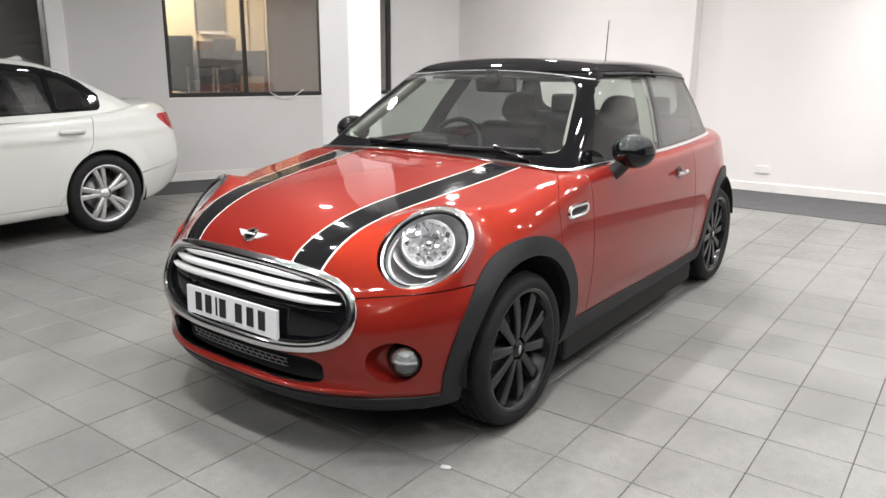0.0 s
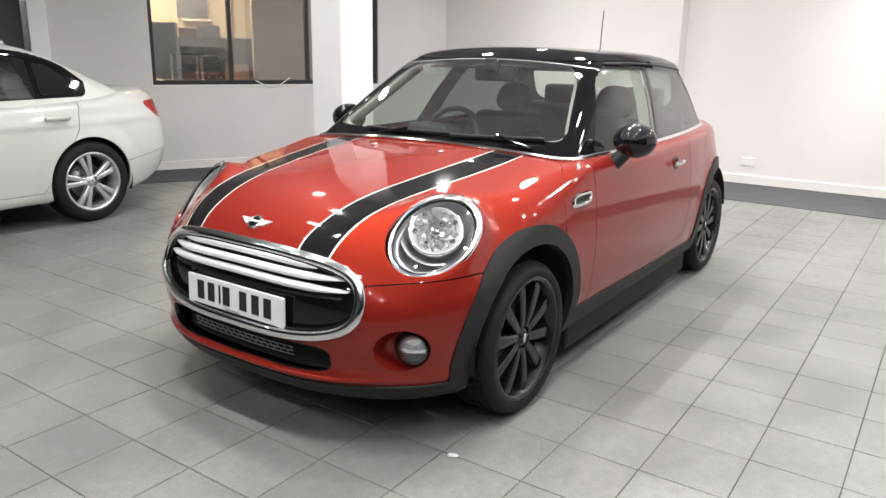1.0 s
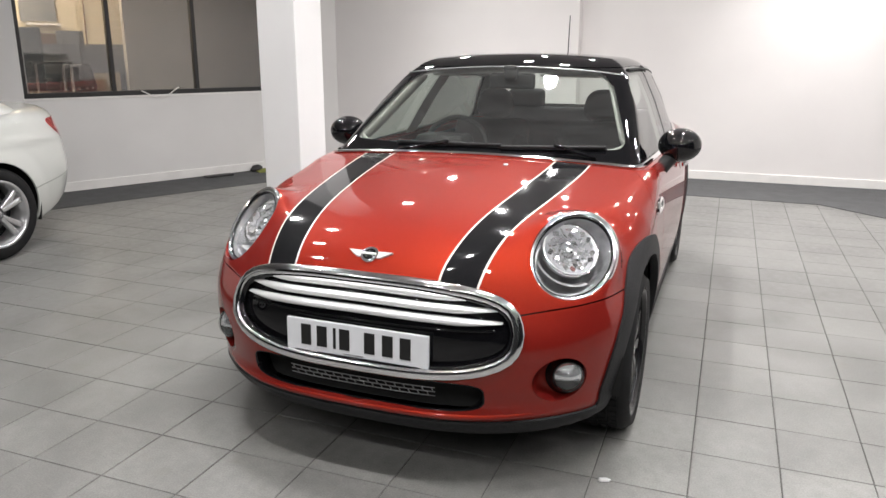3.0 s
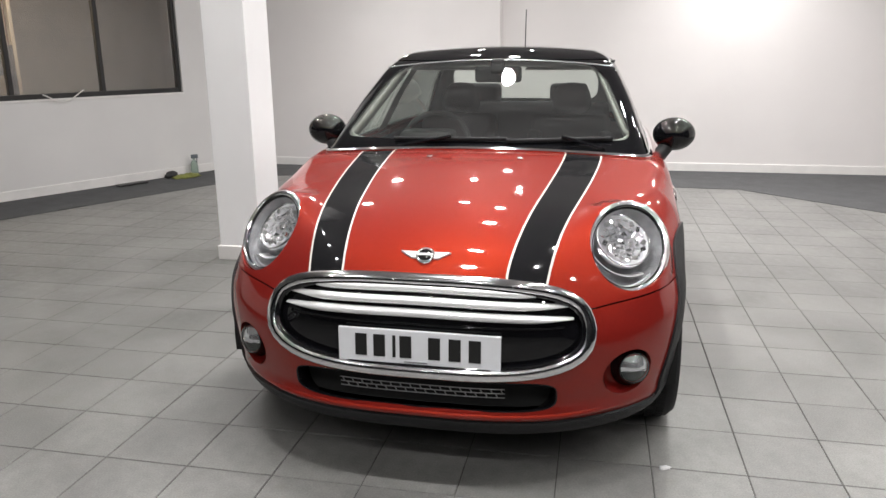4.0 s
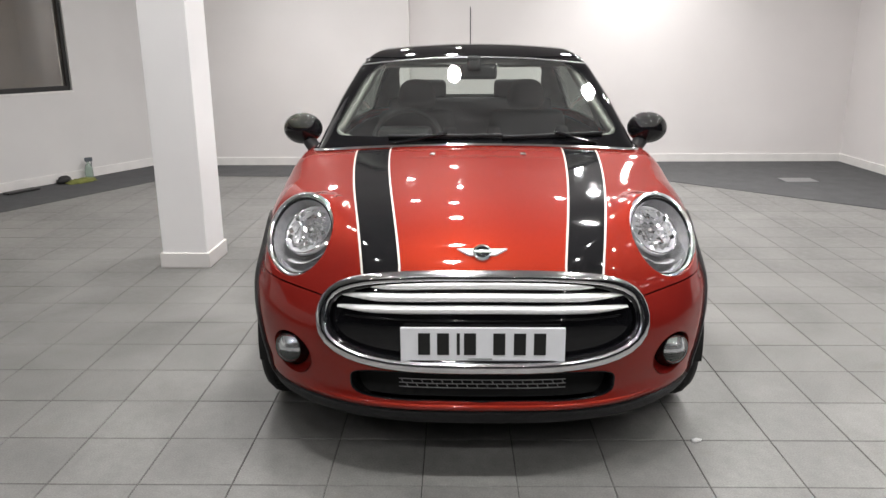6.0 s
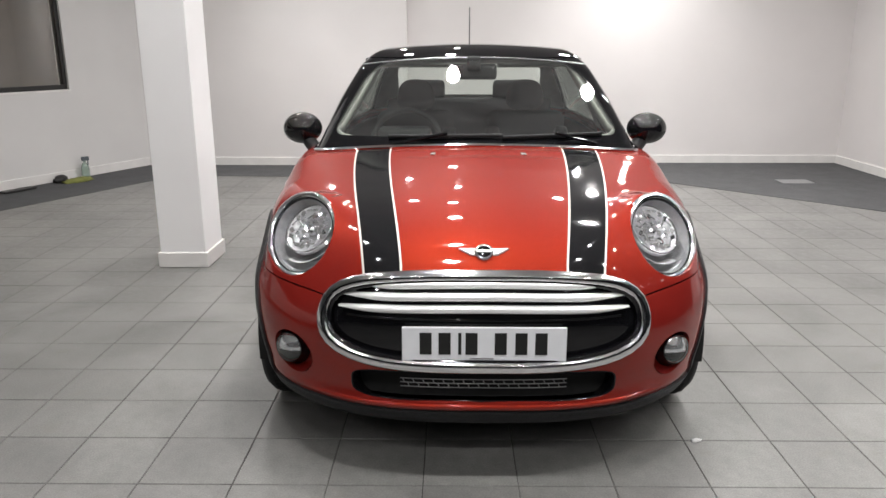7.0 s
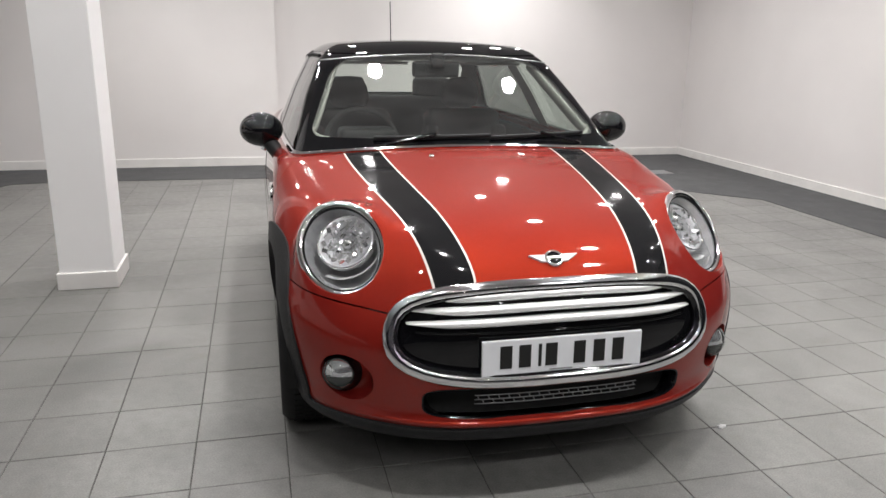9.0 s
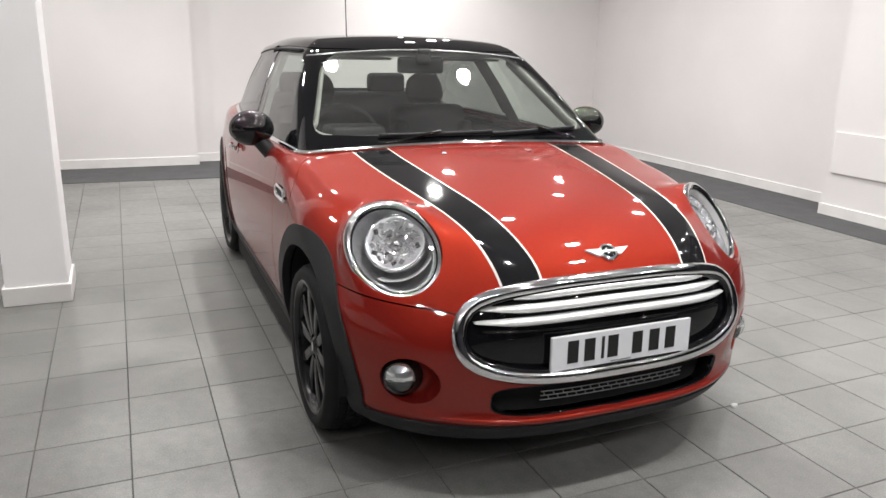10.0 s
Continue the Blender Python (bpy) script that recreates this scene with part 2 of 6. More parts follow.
M["office_lamp"] = mat("office_lamp", (1, 1, 1), 0.5, emit=(1.0, 0.86, 0.66), strength=OFFICE_POWER)

# ---------------------------------------------------------------- mesh helpers


def link_mesh(name, verts, faces, material, parent=None, label="", smooth=True, normals=None):
    me = bpy.data.meshes.new(name)
    me.from_pydata([tuple(v) for v in verts], [], [tuple(f) for f in faces])
    me.materials.append(material)
    if smooth:
        me.polygons.foreach_set("use_smooth", [True] * len(me.polygons))
    if normals is not None:
        me.normals_split_custom_set_from_vertices([tuple(v) for v in normals])
    me.update()
    ob = new(name, me)
    if parent is not None:
        ob.parent = parent
    if label:
        ob["label"] = label
    return ob


def part(name, bm, material, parent=None, label="", smooth=False):
    me = bpy.data.meshes.new(name)
    bm.normal_update()
    bm.to_mesh(me)
    bm.free()
    me.materials.append(material)
    if smooth:
        me.polygons.foreach_set("use_smooth", [True] * len(me.polygons))
    ob = new(name, me)
    if parent is not None:
        ob.parent = parent
    if label:
        ob["label"] = label
    return ob


def empty(name, m=None):
    ob = new(name)
    ob.empty_display_size = 0.1
    if m is not None:
        ob.matrix_world = m
    return ob


def box(bm, x0, x1, y0, y1, z0, z1, bevel=0.0, segments=2, m=None):
    """A box, its edges rounded, added to bm."""
    made = bmesh.ops.create_cube(bm, size=1)["verts"]
    t = Matrix.Translation(((x0 + x1) / 2, (y0 + y1) / 2, (z0 + z1) / 2)) @ Matrix.Diagonal((x1 - x0, y1 - y0, z1 - z0, 1))
    bmesh.ops.transform(bm, matrix=t, verts=made)
    if bevel:
        edges = list({e for v in made for e in v.link_edges})
        res = bmesh.ops.bevel(bm, geom=edges, offset=bevel, segments=segments, affect="EDGES", profile=0.6)
        made = list({v for f in res["faces"] for v in f.verts} | {v for v in made if v.is_valid})
    if m is not None:
        bmesh.ops.transform(bm, matrix=m, verts=made)
    return bm


def boxed(*a, **k):
    return box(bmesh.new(), *a, **k)


def lathe(profile, steps=48, axis="x", closed=False):
    """A profile of (radius, along) turned about an axis."""
    v, f = [], []
    n = len(profile)
    for i in range(steps):
        a = 2 * math.pi * i / steps
        c, s = math.cos(a), math.sin(a)
        for r, h in profile:
            v.append((h, r * c, r * s) if axis == "x" else (r * c, h, r * s) if axis == "y" else (r * c, r * s, h))
    last = n if closed else n - 1
    for i in range(steps):
        j = (i + 1) % steps
        for k in range(last):
            q = (k + 1) % n
            f.append((i * n + k, j * n + k, j * n + q, i * n + q))
    return np.array(v), f


def sweep(path, ups, profile, closed=True):
    """A closed profile of (across, up) carried along a path whose up directions are given."""
    path, ups = np.asarray(path, float), np.asarray(ups, float)
    n = len(path)
    if closed:
        tan = np.roll(path, -1, 0) - np.roll(path, 1, 0)
    else:
        tan = np.gradient(path, axis=0)
    tan /= np.linalg.norm(tan, axis=1)[:, None] + 1e-12
    ups = ups - tan * (ups * tan).sum(1)[:, None]
    ups /= np.linalg.norm(ups, axis=1)[:, None] + 1e-12
    side = np.cross(tan, ups)
    pr = np.asarray(profile, float)
    m = len(pr)
    v = (path[:, None] + side[:, None] * pr[None, :, :1] + ups[:, None] * pr[None, :, 1:2]).reshape(-1, 3)
    f = []
    for i in range(n if closed else n - 1):
        j = (i + 1) % n
        for k in range(m):
            q = (k + 1) % m
            f.append((i * m + k, i * m + q, j * m + q, j * m + k))
    if not closed:
        f.append(tuple(range(m))[::-1])
        f.append(tuple((n - 1) * m + k for k in range(m)))
    return v, f


def rounded(w, h, steps=12, base=0.0):
    """A flat-bottomed rounded profile w wide and h high."""
    return [(w / 2 * math.cos(a) * (1 - 0.0), base + h * math.sin(a) ** 0.8 if math.sin(a) > 0 else base) for a in np.linspace(0, math.pi, steps)]


def ring(r, steps=10):
    return [(r * math.cos(2 * math.pi * k / steps), r * math.sin(2 * math.pi * k / steps)) for k in range(steps)]


def joined(*pieces):
    v, f, k = [], [], 0
    for a, b in pieces:
        v.append(np.asarray(a, float))
        f += [tuple(i + k for i in g) for g in b]
        k += len(a)
    return np.concatenate(v), f


def moved(piece, m):
    r = np.array(m)
    return np.asarray(piece[0], float) @ r[:3, :3].T + r[:3, 3], piece[1]


def mirrored(piece):
    return np.asarray(piece[0], float) * (-1, 1, 1), [tuple(reversed(g)) for g in piece[1]]


def spline(xs, ys):
    """A smooth curve through a few stations."""
    xs, ys = np.asarray(xs, float), np.asarray(ys, float)
    h, d = np.diff(xs), np.diff(ys) / np.diff(xs)
    s = np.zeros(len(xs))
    for i in range(1, len(xs) - 1):
        s[i] = 0 if d[i - 1] * d[i] <= 0 else (h[i - 1] + h[i]) / (h[i - 1] / d[i] + h[i] / d[i - 1])
    s[0], s[-1] = d[0], d[-1]

    def at(x):
        x = np.clip(np.asarray(x, float), xs[0], xs[-1])
        i = np.clip(np.searchsorted(xs, x, side="right") - 1, 0, len(xs) - 2)
        t = (x - xs[i]) / h[i]
        return (2 * t**3 - 3 * t**2 + 1) * ys[i] + (t**3 - 2 * t**2 + t) * h[i] * s[i] + (3 * t**2 - 2 * t**3) * ys[i + 1] + (t**3 - t**2) * h[i] * s[i + 1]
    return at


def both(a, b, k):
    """What lies inside two solids at once, with the edge between them rounded to radius k."""
    u, v = np.maximum(a + k, 0), np.maximum(b + k, 0)
    return np.minimum(np.maximum(a, b), -k) + np.sqrt(u * u + v * v)


def smooth01(x, a, b):
    t = np.clip((x - a) / (b - a), 0, 1)
    return t * t * (3 - 2 * t)


def reach(solid, start, way, far):
    """Where rays from inside a solid leave it."""
    lo, hi = np.zeros(len(start)), np.full(len(start), float(far))
    for _ in range(34):
        mid = (lo + hi) / 2
        inside = solid(start + way * mid[:, None]) < 0
        lo, hi = np.where(inside, mid, lo), np.where(inside, hi, mid)
    return start + way * ((lo + hi) / 2)[:, None]


def slope(solid, p):
    e = 1e-3
    g = np.stack([solid(p + d) - solid(p - d) for d in np.eye(3) * e], 1)
    return g / (np.linalg.norm(g, axis=1)[:, None] + 1e-12)


def shell(solid, y0, y1, zc, around=200, cap=70, along=110, far=2.2):
    """The skin of a car-like solid: rays from a spine along y, with a cap at each end."""
    rows = []
    for k in range(1, cap + 1):
        a = math.pi / 2 * k / cap
        rows.append((y0, -math.cos(a), math.sin(a)))
    for k in range(1, along):
        rows.append((y0 + (y1 - y0) * k / along, 0.0, 1.0))
    for k in range(cap, 0, -1):
        a = math.pi / 2 * k / cap
        rows.append((y1, math.cos(a), math.sin(a)))
    th = 2 * np.pi * np.arange(around) / around
    start, way = [], []
    for y, dy, s in rows:
        start.append(np.stack([np.zeros(around), np.full(around, y), np.full(around, zc)], 1))
        way.append(np.stack([np.sin(th) * s, np.full(around, dy), np.cos(th) * s], 1))
    v = reach(solid, np.concatenate(start), np.concatenate(way), far)
    f = []
    n = around
    for i in range(len(rows) - 1):
        for j in range(n):
            q = (j + 1) % n
            f.append((i * n + j, i * n + q, (i + 1) * n + q, (i + 1) * n + j))
    f.append(tuple(range(n))[::-1])
    f.append(tuple((len(rows) - 1) * n + j for j in range(n)))
    return v, f


def divide(piece, field):
    """Cuts a skin along field = 0 into what lies below zero and what lies above."""
    v, faces = piece
    if not len(faces):
        return piece, piece
    val = np.asarray(field(v), float)
    val = np.where(np.abs(val) < 1e-5, 1e-5, val)
    neg = (val < 0).tolist()
    val = val.tolist()
    verts = [tuple(p) for p in v]
    cuts, low, high = {}, [], []
    for f in faces:
        k = sum(neg[i] for i in f)
        if k == len(f):
            low.append(f)
        elif k == 0:
            high.append(f)
        else:
            a, b = [], []
            for i, j in zip(f, f[1:] + f[:1]):
                (a if neg[i] else b).append(i)
                if neg[i] != neg[j]:
                    key = (i, j) if i < j else (j, i)
                    if key not in cuts:
                        w = val[i] / (val[i] - val[j])
                        p, q = verts[i], verts[j]
                        cuts[key] = len(verts)
                        verts.append(tuple(p[c] + (q[c] - p[c]) * w for c in range(3)))
                    a.append(cuts[key])
                    b.append(cuts[key])
            if len(a) > 2:
                low.append(tuple(a))
            if len(b) > 2:
                high.append(tuple(b))
    verts = np.array(verts)

    def tidy(fs):
        if not fs:
            return np.zeros((0, 3)), []
        used = sorted({i for f in fs for i in f})
        to = {i: k for k, i in enumerate(used)}
        return verts[used], [tuple(to[i] for i in f) for f in fs]
    return tidy(low), tidy(high)


def below(piece, field):
    return divide(piece, field)[0]


def above(piece, field):
    return divide(piece, field)[1]


def skin(name, piece, solid, material, parent, label="", lift=0.0, flange=0.012):
    """Links a cut piece of a skin as one part, lifted along its normals, with its rim turned inwards."""
    v, f = piece
    if not len(f):
        return None
    nrm = slope(solid, v)
    v = v + nrm * lift
    count = {}
    for g in f:
        for i, j in zip(g, g[1:] + g[:1]):
            count[(i, j)] = 1
    verts, faces, normals = [v], list(f), [nrm]
    k = len(v)
    if flange:
        rim = [(i, j) for i, j in count if (j, i) not in count]
        if rim:
            ra, rb = np.array([i for i, j in rim]), np.array([j for i, j in rim])
            out = np.cross(v[rb] - v[ra], nrm[ra])
            out /= np.linalg.norm(out, axis=1)[:, None] + 1e-12
            quad = np.stack([v[ra], v[ra] - nrm[ra] * flange, v[rb] - nrm[rb] * flange, v[rb]], 1).reshape(-1, 3)
            verts.append(quad)
            normals.append(np.repeat(out, 4, 0))
            faces += [(k + 4 * i, k + 4 * i + 1, k + 4 * i + 2, k + 4 * i + 3) for i in range(len(rim))]
    return link_mesh(name, np.concatenate(verts), faces, material, parent, label, normals=np.concatenate(normals))

# ---------------------------------------------------------------- the room
WALL_H = 3.2
BACK_Y, RECESS_Y, STEP_X = 6.12, 6.33, -0.645
RIGHT_X, PIER_X, PIER_Y = 4.66, 4.25, 2.12
CORNER = Vector((-3.816, 6.12, 0))
ALONG = Vector((-0.4273, -0.9041, 0)).normalized()
OUT = Vector((0.9041, -0.4273, 0)).normalized()
SLANT = Matrix((( *ALONG, 0), (*(-OUT), 0), (0, 0, 1, 0), (0, 0, 0, 1))).transposed()
SLANT.translation = CORNER  # local x runs along the slanted wall, y into it
OFFICE_DOOR = 4.9


def structure(ob, label, category="wall"):
    return tagged(ob, label, category, kind="structure")


def wall(name, pieces, label, m=None, material=None):
    bm = bmesh.new()
    for b in pieces:
        box(bm, *b)
    ob = part(name, bm, material or M["wall"])
    if m is not None:
        ob.matrix_world = m
    return structure(ob, label)


wall("wall_back", [(-4.3, STEP_X, BACK_Y, BACK_Y + 0.5, 0, WALL_H), (STEP_X, 5.0, RECESS_Y, RECESS_Y + 0.3, 0, WALL_H)], "plain white painted showroom wall with a shallow recess")
wall("wall_right", [(RIGHT_X, RIGHT_X + 0.2, 0.6, RECESS_Y, 0, WALL_H)], "plain white painted side wall")
# unseen closing walls, added dark to shape the reflections in the car
wall("wall_side_glass", [(RIGHT_X, RIGHT_X + 0.2, -6.0, 0.6, 0, WALL_H)], "unseen dark wall along the side, there for dark reflections", None, M["dark_backdrop"])
wall("wall_front", [(-9.2, RIGHT_X + 0.2, -6.2, -6.0, 0, WALL_H)], "unseen dark wall behind the camera, there for dark reflections", None, M["dark_backdrop"])
WIN0, WIN1, SILL, HEAD = 1.00, 3.77, 0.962, 2.35
MULLIONS = (1.94, 2.88)
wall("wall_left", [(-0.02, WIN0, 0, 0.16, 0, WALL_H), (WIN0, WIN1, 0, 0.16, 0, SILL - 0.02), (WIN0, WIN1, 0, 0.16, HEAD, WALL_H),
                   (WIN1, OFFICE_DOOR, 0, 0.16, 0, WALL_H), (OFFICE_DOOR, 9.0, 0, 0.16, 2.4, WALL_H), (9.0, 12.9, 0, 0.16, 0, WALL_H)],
     "painted office partition wall with window openings, its colour dimmed for weaker light", SLANT, M["dimmed_wall"])
floor = structure(part("floor", boxed(-10.6, 5.0, -6.3, 9.0, -0.12, -0.004), M["grout"]), "grey stone tiled floor with dark joints", "floor")
ceiling = structure(part("ceiling", boxed(-10.6, 5.0, -6.3, 9.0, WALL_H, WALL_H + 0.1), M["ceiling"]), "grey ceiling with round downlights", "ceiling")

bm = bmesh.new()
box(bm, PIER_X, RIGHT_X, 0.6, PIER_Y, 0, WALL_H)
box(bm, PIER_X - 0.02, PIER_X, 0.6, PIER_Y - 0.06, 0.38, 0.73, 0.004)
structure(part("wall_pier", bm, M["wall"]), "white boxed-out pier with a panelled front", "wall")

# skirting boards


def skirting(x0, x1, y, m=None):
    bm = boxed(x0, x1, y - 0.016, y, 0, 0.1)
    ob = part("baseboard", bm, M["skirting"])
    b = ob.modifiers.new("round", "BEVEL")
    b.width, b.segments = 0.004, 2
    if m is not None:
        ob.matrix_world = m
    return structure(ob, "white painted skirting board", "skirting")


skirting(-3.9, STEP_X + 0.016, BACK_Y)
skirting(STEP_X + 0.016, RIGHT_X, RECESS_Y)
skirting(0.02, OFFICE_DOOR, 0, SLANT)
skirting(-RECESS_Y, -PIER_Y, 0, pose(RIGHT_X, 0, 0, 0, 0, -90))
skirting(-PIER_Y, -0.6, 0, pose(PIER_X, 0, 0, 0, 0, -90))

# free-standing column
COL = (-2.038, -1.712, 1.742, 2.13)
column = empty("column", pose(0, 0, 0))
bm = boxed(COL[0] + 0.015, COL[1] - 0.015, COL[2] + 0.015, COL[3] - 0.015, 0, WALL_H, 0.006)
part("shaft", bm, M["column"], column)
bm = boxed(COL[0], COL[1], COL[2], COL[3], 0, 0.1, 0.006)
part("plinth", bm, M["skirting"], column)
structure(column, "square white painted column with a plinth", "column")

# carpet border
CARPET = [(CORNER.x, BACK_Y), (STEP_X, BACK_Y), (STEP_X, RECESS_Y), (RIGHT_X, RECESS_Y), (RIGHT_X, -6.0), (3.80, -6.0), (3.80, 3.38), (1.97, 5.14), (-2.75, 5.32), (-3.25, 5.24)]
a = CORNER + ALONG * 12.9
bpt = a + OUT * 0.76
bm = bmesh.new()
pts = CARPET + [(bpt.x, bpt.y), (a.x, a.y)]
vs = [bm.verts.new((x, y, 0.0)) for x, y in pts]
face = bm.faces.new(vs)
bmesh.ops.triangulate(bm, faces=[face])
ext = bmesh.ops.extrude_face_region(bm, geom=bm.faces[:])
bmesh.ops.translate(bm, verts=[g for g in ext["geom"] if isinstance(g, bmesh.types.BMVert)], vec=(0, 0, 0.005))
bmesh.ops.recalc_face_normals(bm, faces=bm.faces[:])
structure(part("carpet_border", bm, M["carpet"]), "dark grey carpet border along the walls", "carpet")
bm = boxed(-0.17, 0.17, -0.12, 0.12, 0.005, 0.012, 0.003)
ob = part("floor_box", bm, M["lamp_grey"])
ob.matrix_world = pose(3.55, 4.96, 0, 0, 0, 0)
tagged(ob, "flat metal floor socket box lid in the carpet", "floor box", kind="structure")


def tile_mesh(w, d):
    bm = bmesh.new()
    g = 0.0019
    box(bm, g, w - g, g, d - g, -0.006, 0.0)
    top = [e for e in bm.edges if all(v.co.z > -0.001 for v in e.verts)]
    bmesh.ops.bevel(bm, geom=top, offset=0.0016, segments=1, affect="EDGES")
    me = bpy.data.meshes.new("tile")
    bm.to_mesh(me)
    bm.free()
    me.materials.append(M["tile"])
    return me


def lay_tiles():
    """Square tiles at 0.3 m; the nearest are pieces of their own, the rest one part."""
    rest_v, rest_f, count = [], [], 0
    rng = random.Random(4)
    singles = []
    columns = [(-1.155 - 0.305 * (k + 1), 0.305) for k in range(26)] + [(-1.155 + 0.3157 * k, 0.3157) for k in range(7)] + [(1.055 + 0.295 * k, 0.295) for k in range(10)]
    shapes = {w: tile_mesh(w, 0.3) for w in (0.305, 0.3157, 0.295)}
    arrays = {w: (np.array([v.co[:] for v in m.vertices]), [tuple(p.vertices) for p in m.polygons]) for w, m in shapes.items()}
    for x, w in columns:
        for j in range(-21, 19):
            y = 0.15 + 0.3 * j
            if y > 5.4 or x > 3.85:
                continue
            c = Vector((x + 0.15, y + 0.15, 0)) - CORNER
            if c.dot(OUT) < 0.55:
                continue
            near = -2.0 < x < 2.5 and -1.35 < y < 3.4 and not (-0.55 < x < 0.4 and y > 0.2)
            if near and len(singles) < 230:
                singles.append((x, y, w))
            else:
                cv, cf = arrays[w]
                rest_f += [tuple(k + count for k in g) for g in cf]
                rest_v.append(cv + (x, y, rng.uniform(-0.0006, 0.0004)))
                count += len(cv)
    rest = link_mesh("tiles", np.concatenate(rest_v), rest_f, M["tile"], floor, smooth=False)
    rest["kind"] = "stuff"
    for x, y, w in singles:
        ob = new("tile", shapes[w])
        ob.location = (x, y, rng.uniform(-0.0006, 0.0004))
        ob.parent = floor


# ceiling downlights


def downlight():
    root = empty("downlight")
    v, f = lathe([(0.062, 0.004), (0.066, -0.004), (0.078, -0.006), (0.084, 0.0), (0.084, 0.004)], 32, "z")
    link_mesh("bezel", v, f, M["satin_chrome"], root)
    v, f = lathe([(0.0005, 0.003), (0.062, 0.003)], 32, "z")
    link_mesh("bulb", v, [tuple(reversed(g)) for g in f], M["lamp_on"], root, "lit white lamp face")
    tagged(root, "round recessed ceiling downlight, switched on", "downlight", "ceiling downlights", "structure")
    return root


# x, y, size of the lamp face, share of the beam's power
# some spots, as (3.75, 3.0), are added to brighten column and right wall
LIGHTS = [(-1.8, -1.25, 0.6, 0.5), (-0.2, -1.25, 1.0, 1.9), (1.35, -1.25, 1.0, 1.35), (3.05, -1.25, 1.0, 1.2),
          (-1.8, 0.0, 0.6, 0.5), (-0.15, 0.0, 1.0, 1.35), (1.35, 0.0, 1.0, 0.85), (3.05, 0.0, 1.0, 1.0), (-1.88, 0.85, 0.8, 0.4),
          (-2.75, 1.75, 1.1, 0.9), (-0.15, 1.62, 1.0, 1.0), (1.15, 1.58, 1.0, 1.0), (2.95, 1.75, 1.0, 1.0),
          (-1.8, 3.2, 1.0, 1.0), (-0.62, 3.2, 0.8, 1.0), (-0.17, 2.84, 0.8, 1.0), (1.1, 3.6, 0.9, 1.0), (2.6, 3.2, 1.0, 1.0),
          (-1.9, 5.0, 1.0, 1.6), (-0.76, 4.75, 0.7, 1.2), (-0.1, 4.3, 0.55, 1.0), (1.67, 4.45, 1.0, 1.5), (3.35, 4.4, 0.8, 1.1),
          (1.65, 5.6, 0.7, 1.6), (2.35, 5.65, 0.7, 1.6), (3.75, 3.0, 0.6, 0.7)]
BEAM_COLOUR = (1.0, 0.985, 0.972)


def beam(share):
    """The narrow pool of light under a downlight."""
    data = bpy.data.lights.new("downlight_beam", "SPOT")
    data.energy, data.color, data.shadow_soft_size = BEAM_POWER * share, BEAM_COLOUR, 0.05
    data.spot_size, data.spot_blend = radians(BEAM_CONE), BEAM_BLEND
    return new("downlight_beam", data)


first = downlight()
first.location = (-3.4, -3.4, WALL_H - 0.004)
for x, y, size, share in LIGHTS:
    copy_thing(first, pose(x, y, WALL_H - 0.006) @ Matrix.Scale(size, 4))
    beam(share).location = (x, y, WALL_H - 0.07)
# unseen lamps towards the front, added for sparkle and fill light
SMALL = [(-1.8, -5.5), (-0.2, -5.5), (1.48, -5.5), (3.05, -5.5), (-2.6, -4.7), (-1.0, -4.7), (0.64, -4.7), (2.27, -4.7), (3.8, -1.2), (3.8, 0.5)]
for x, y in SMALL:
    copy_thing(first, pose(x, y, WALL_H - 0.004) @ Matrix.Scale(0.5, 4))
# unseen front row, its beams set to lift the bumper and floor
for x, share in ((-1.9, 1.5), (-0.2, 1.7), (1.48, 1.5), (3.05, 0.6)):
    copy_thing(first, pose(x, -3.4, WALL_H - 0.004) @ Matrix.Scale(0.95, 4))
    beam(share).location = (x, -3.4, WALL_H - 0.07)

# ---------------------------------------------------------------- the red hatchback
HOOD = spline([-0.80, -0.69, -0.66, -0.61, -0.53, -0.40, -0.10, 0.26, 0.46, 1.0, 3.2], [0.60, 0.678, 0.703, 0.749, 0.795, 0.842, 0.897, 0.940, 0.957, 0.960, 0.985])


POD_C = np.array((0.631, -0.357, 0.743))


def lamp_axes(az, el, tilt):
    """Long axis, short axis and outward normal of a headlamp's oval."""
    az, el, tilt = radians(az), radians(el), radians(tilt)
    n = np.array((math.cos(el) * math.sin(az), -math.cos(el) * math.cos(az), math.sin(el)))
    u = np.array((math.cos(az), math.sin(az), 0.0))
    v = np.cross(n, u)
    return u * math.cos(tilt) + v * math.sin(tilt), v * math.cos(tilt) - u * math.sin(tilt), n


POD_U, POD_V, POD_N = lamp_axes(31.3, 40.5, 46.6)


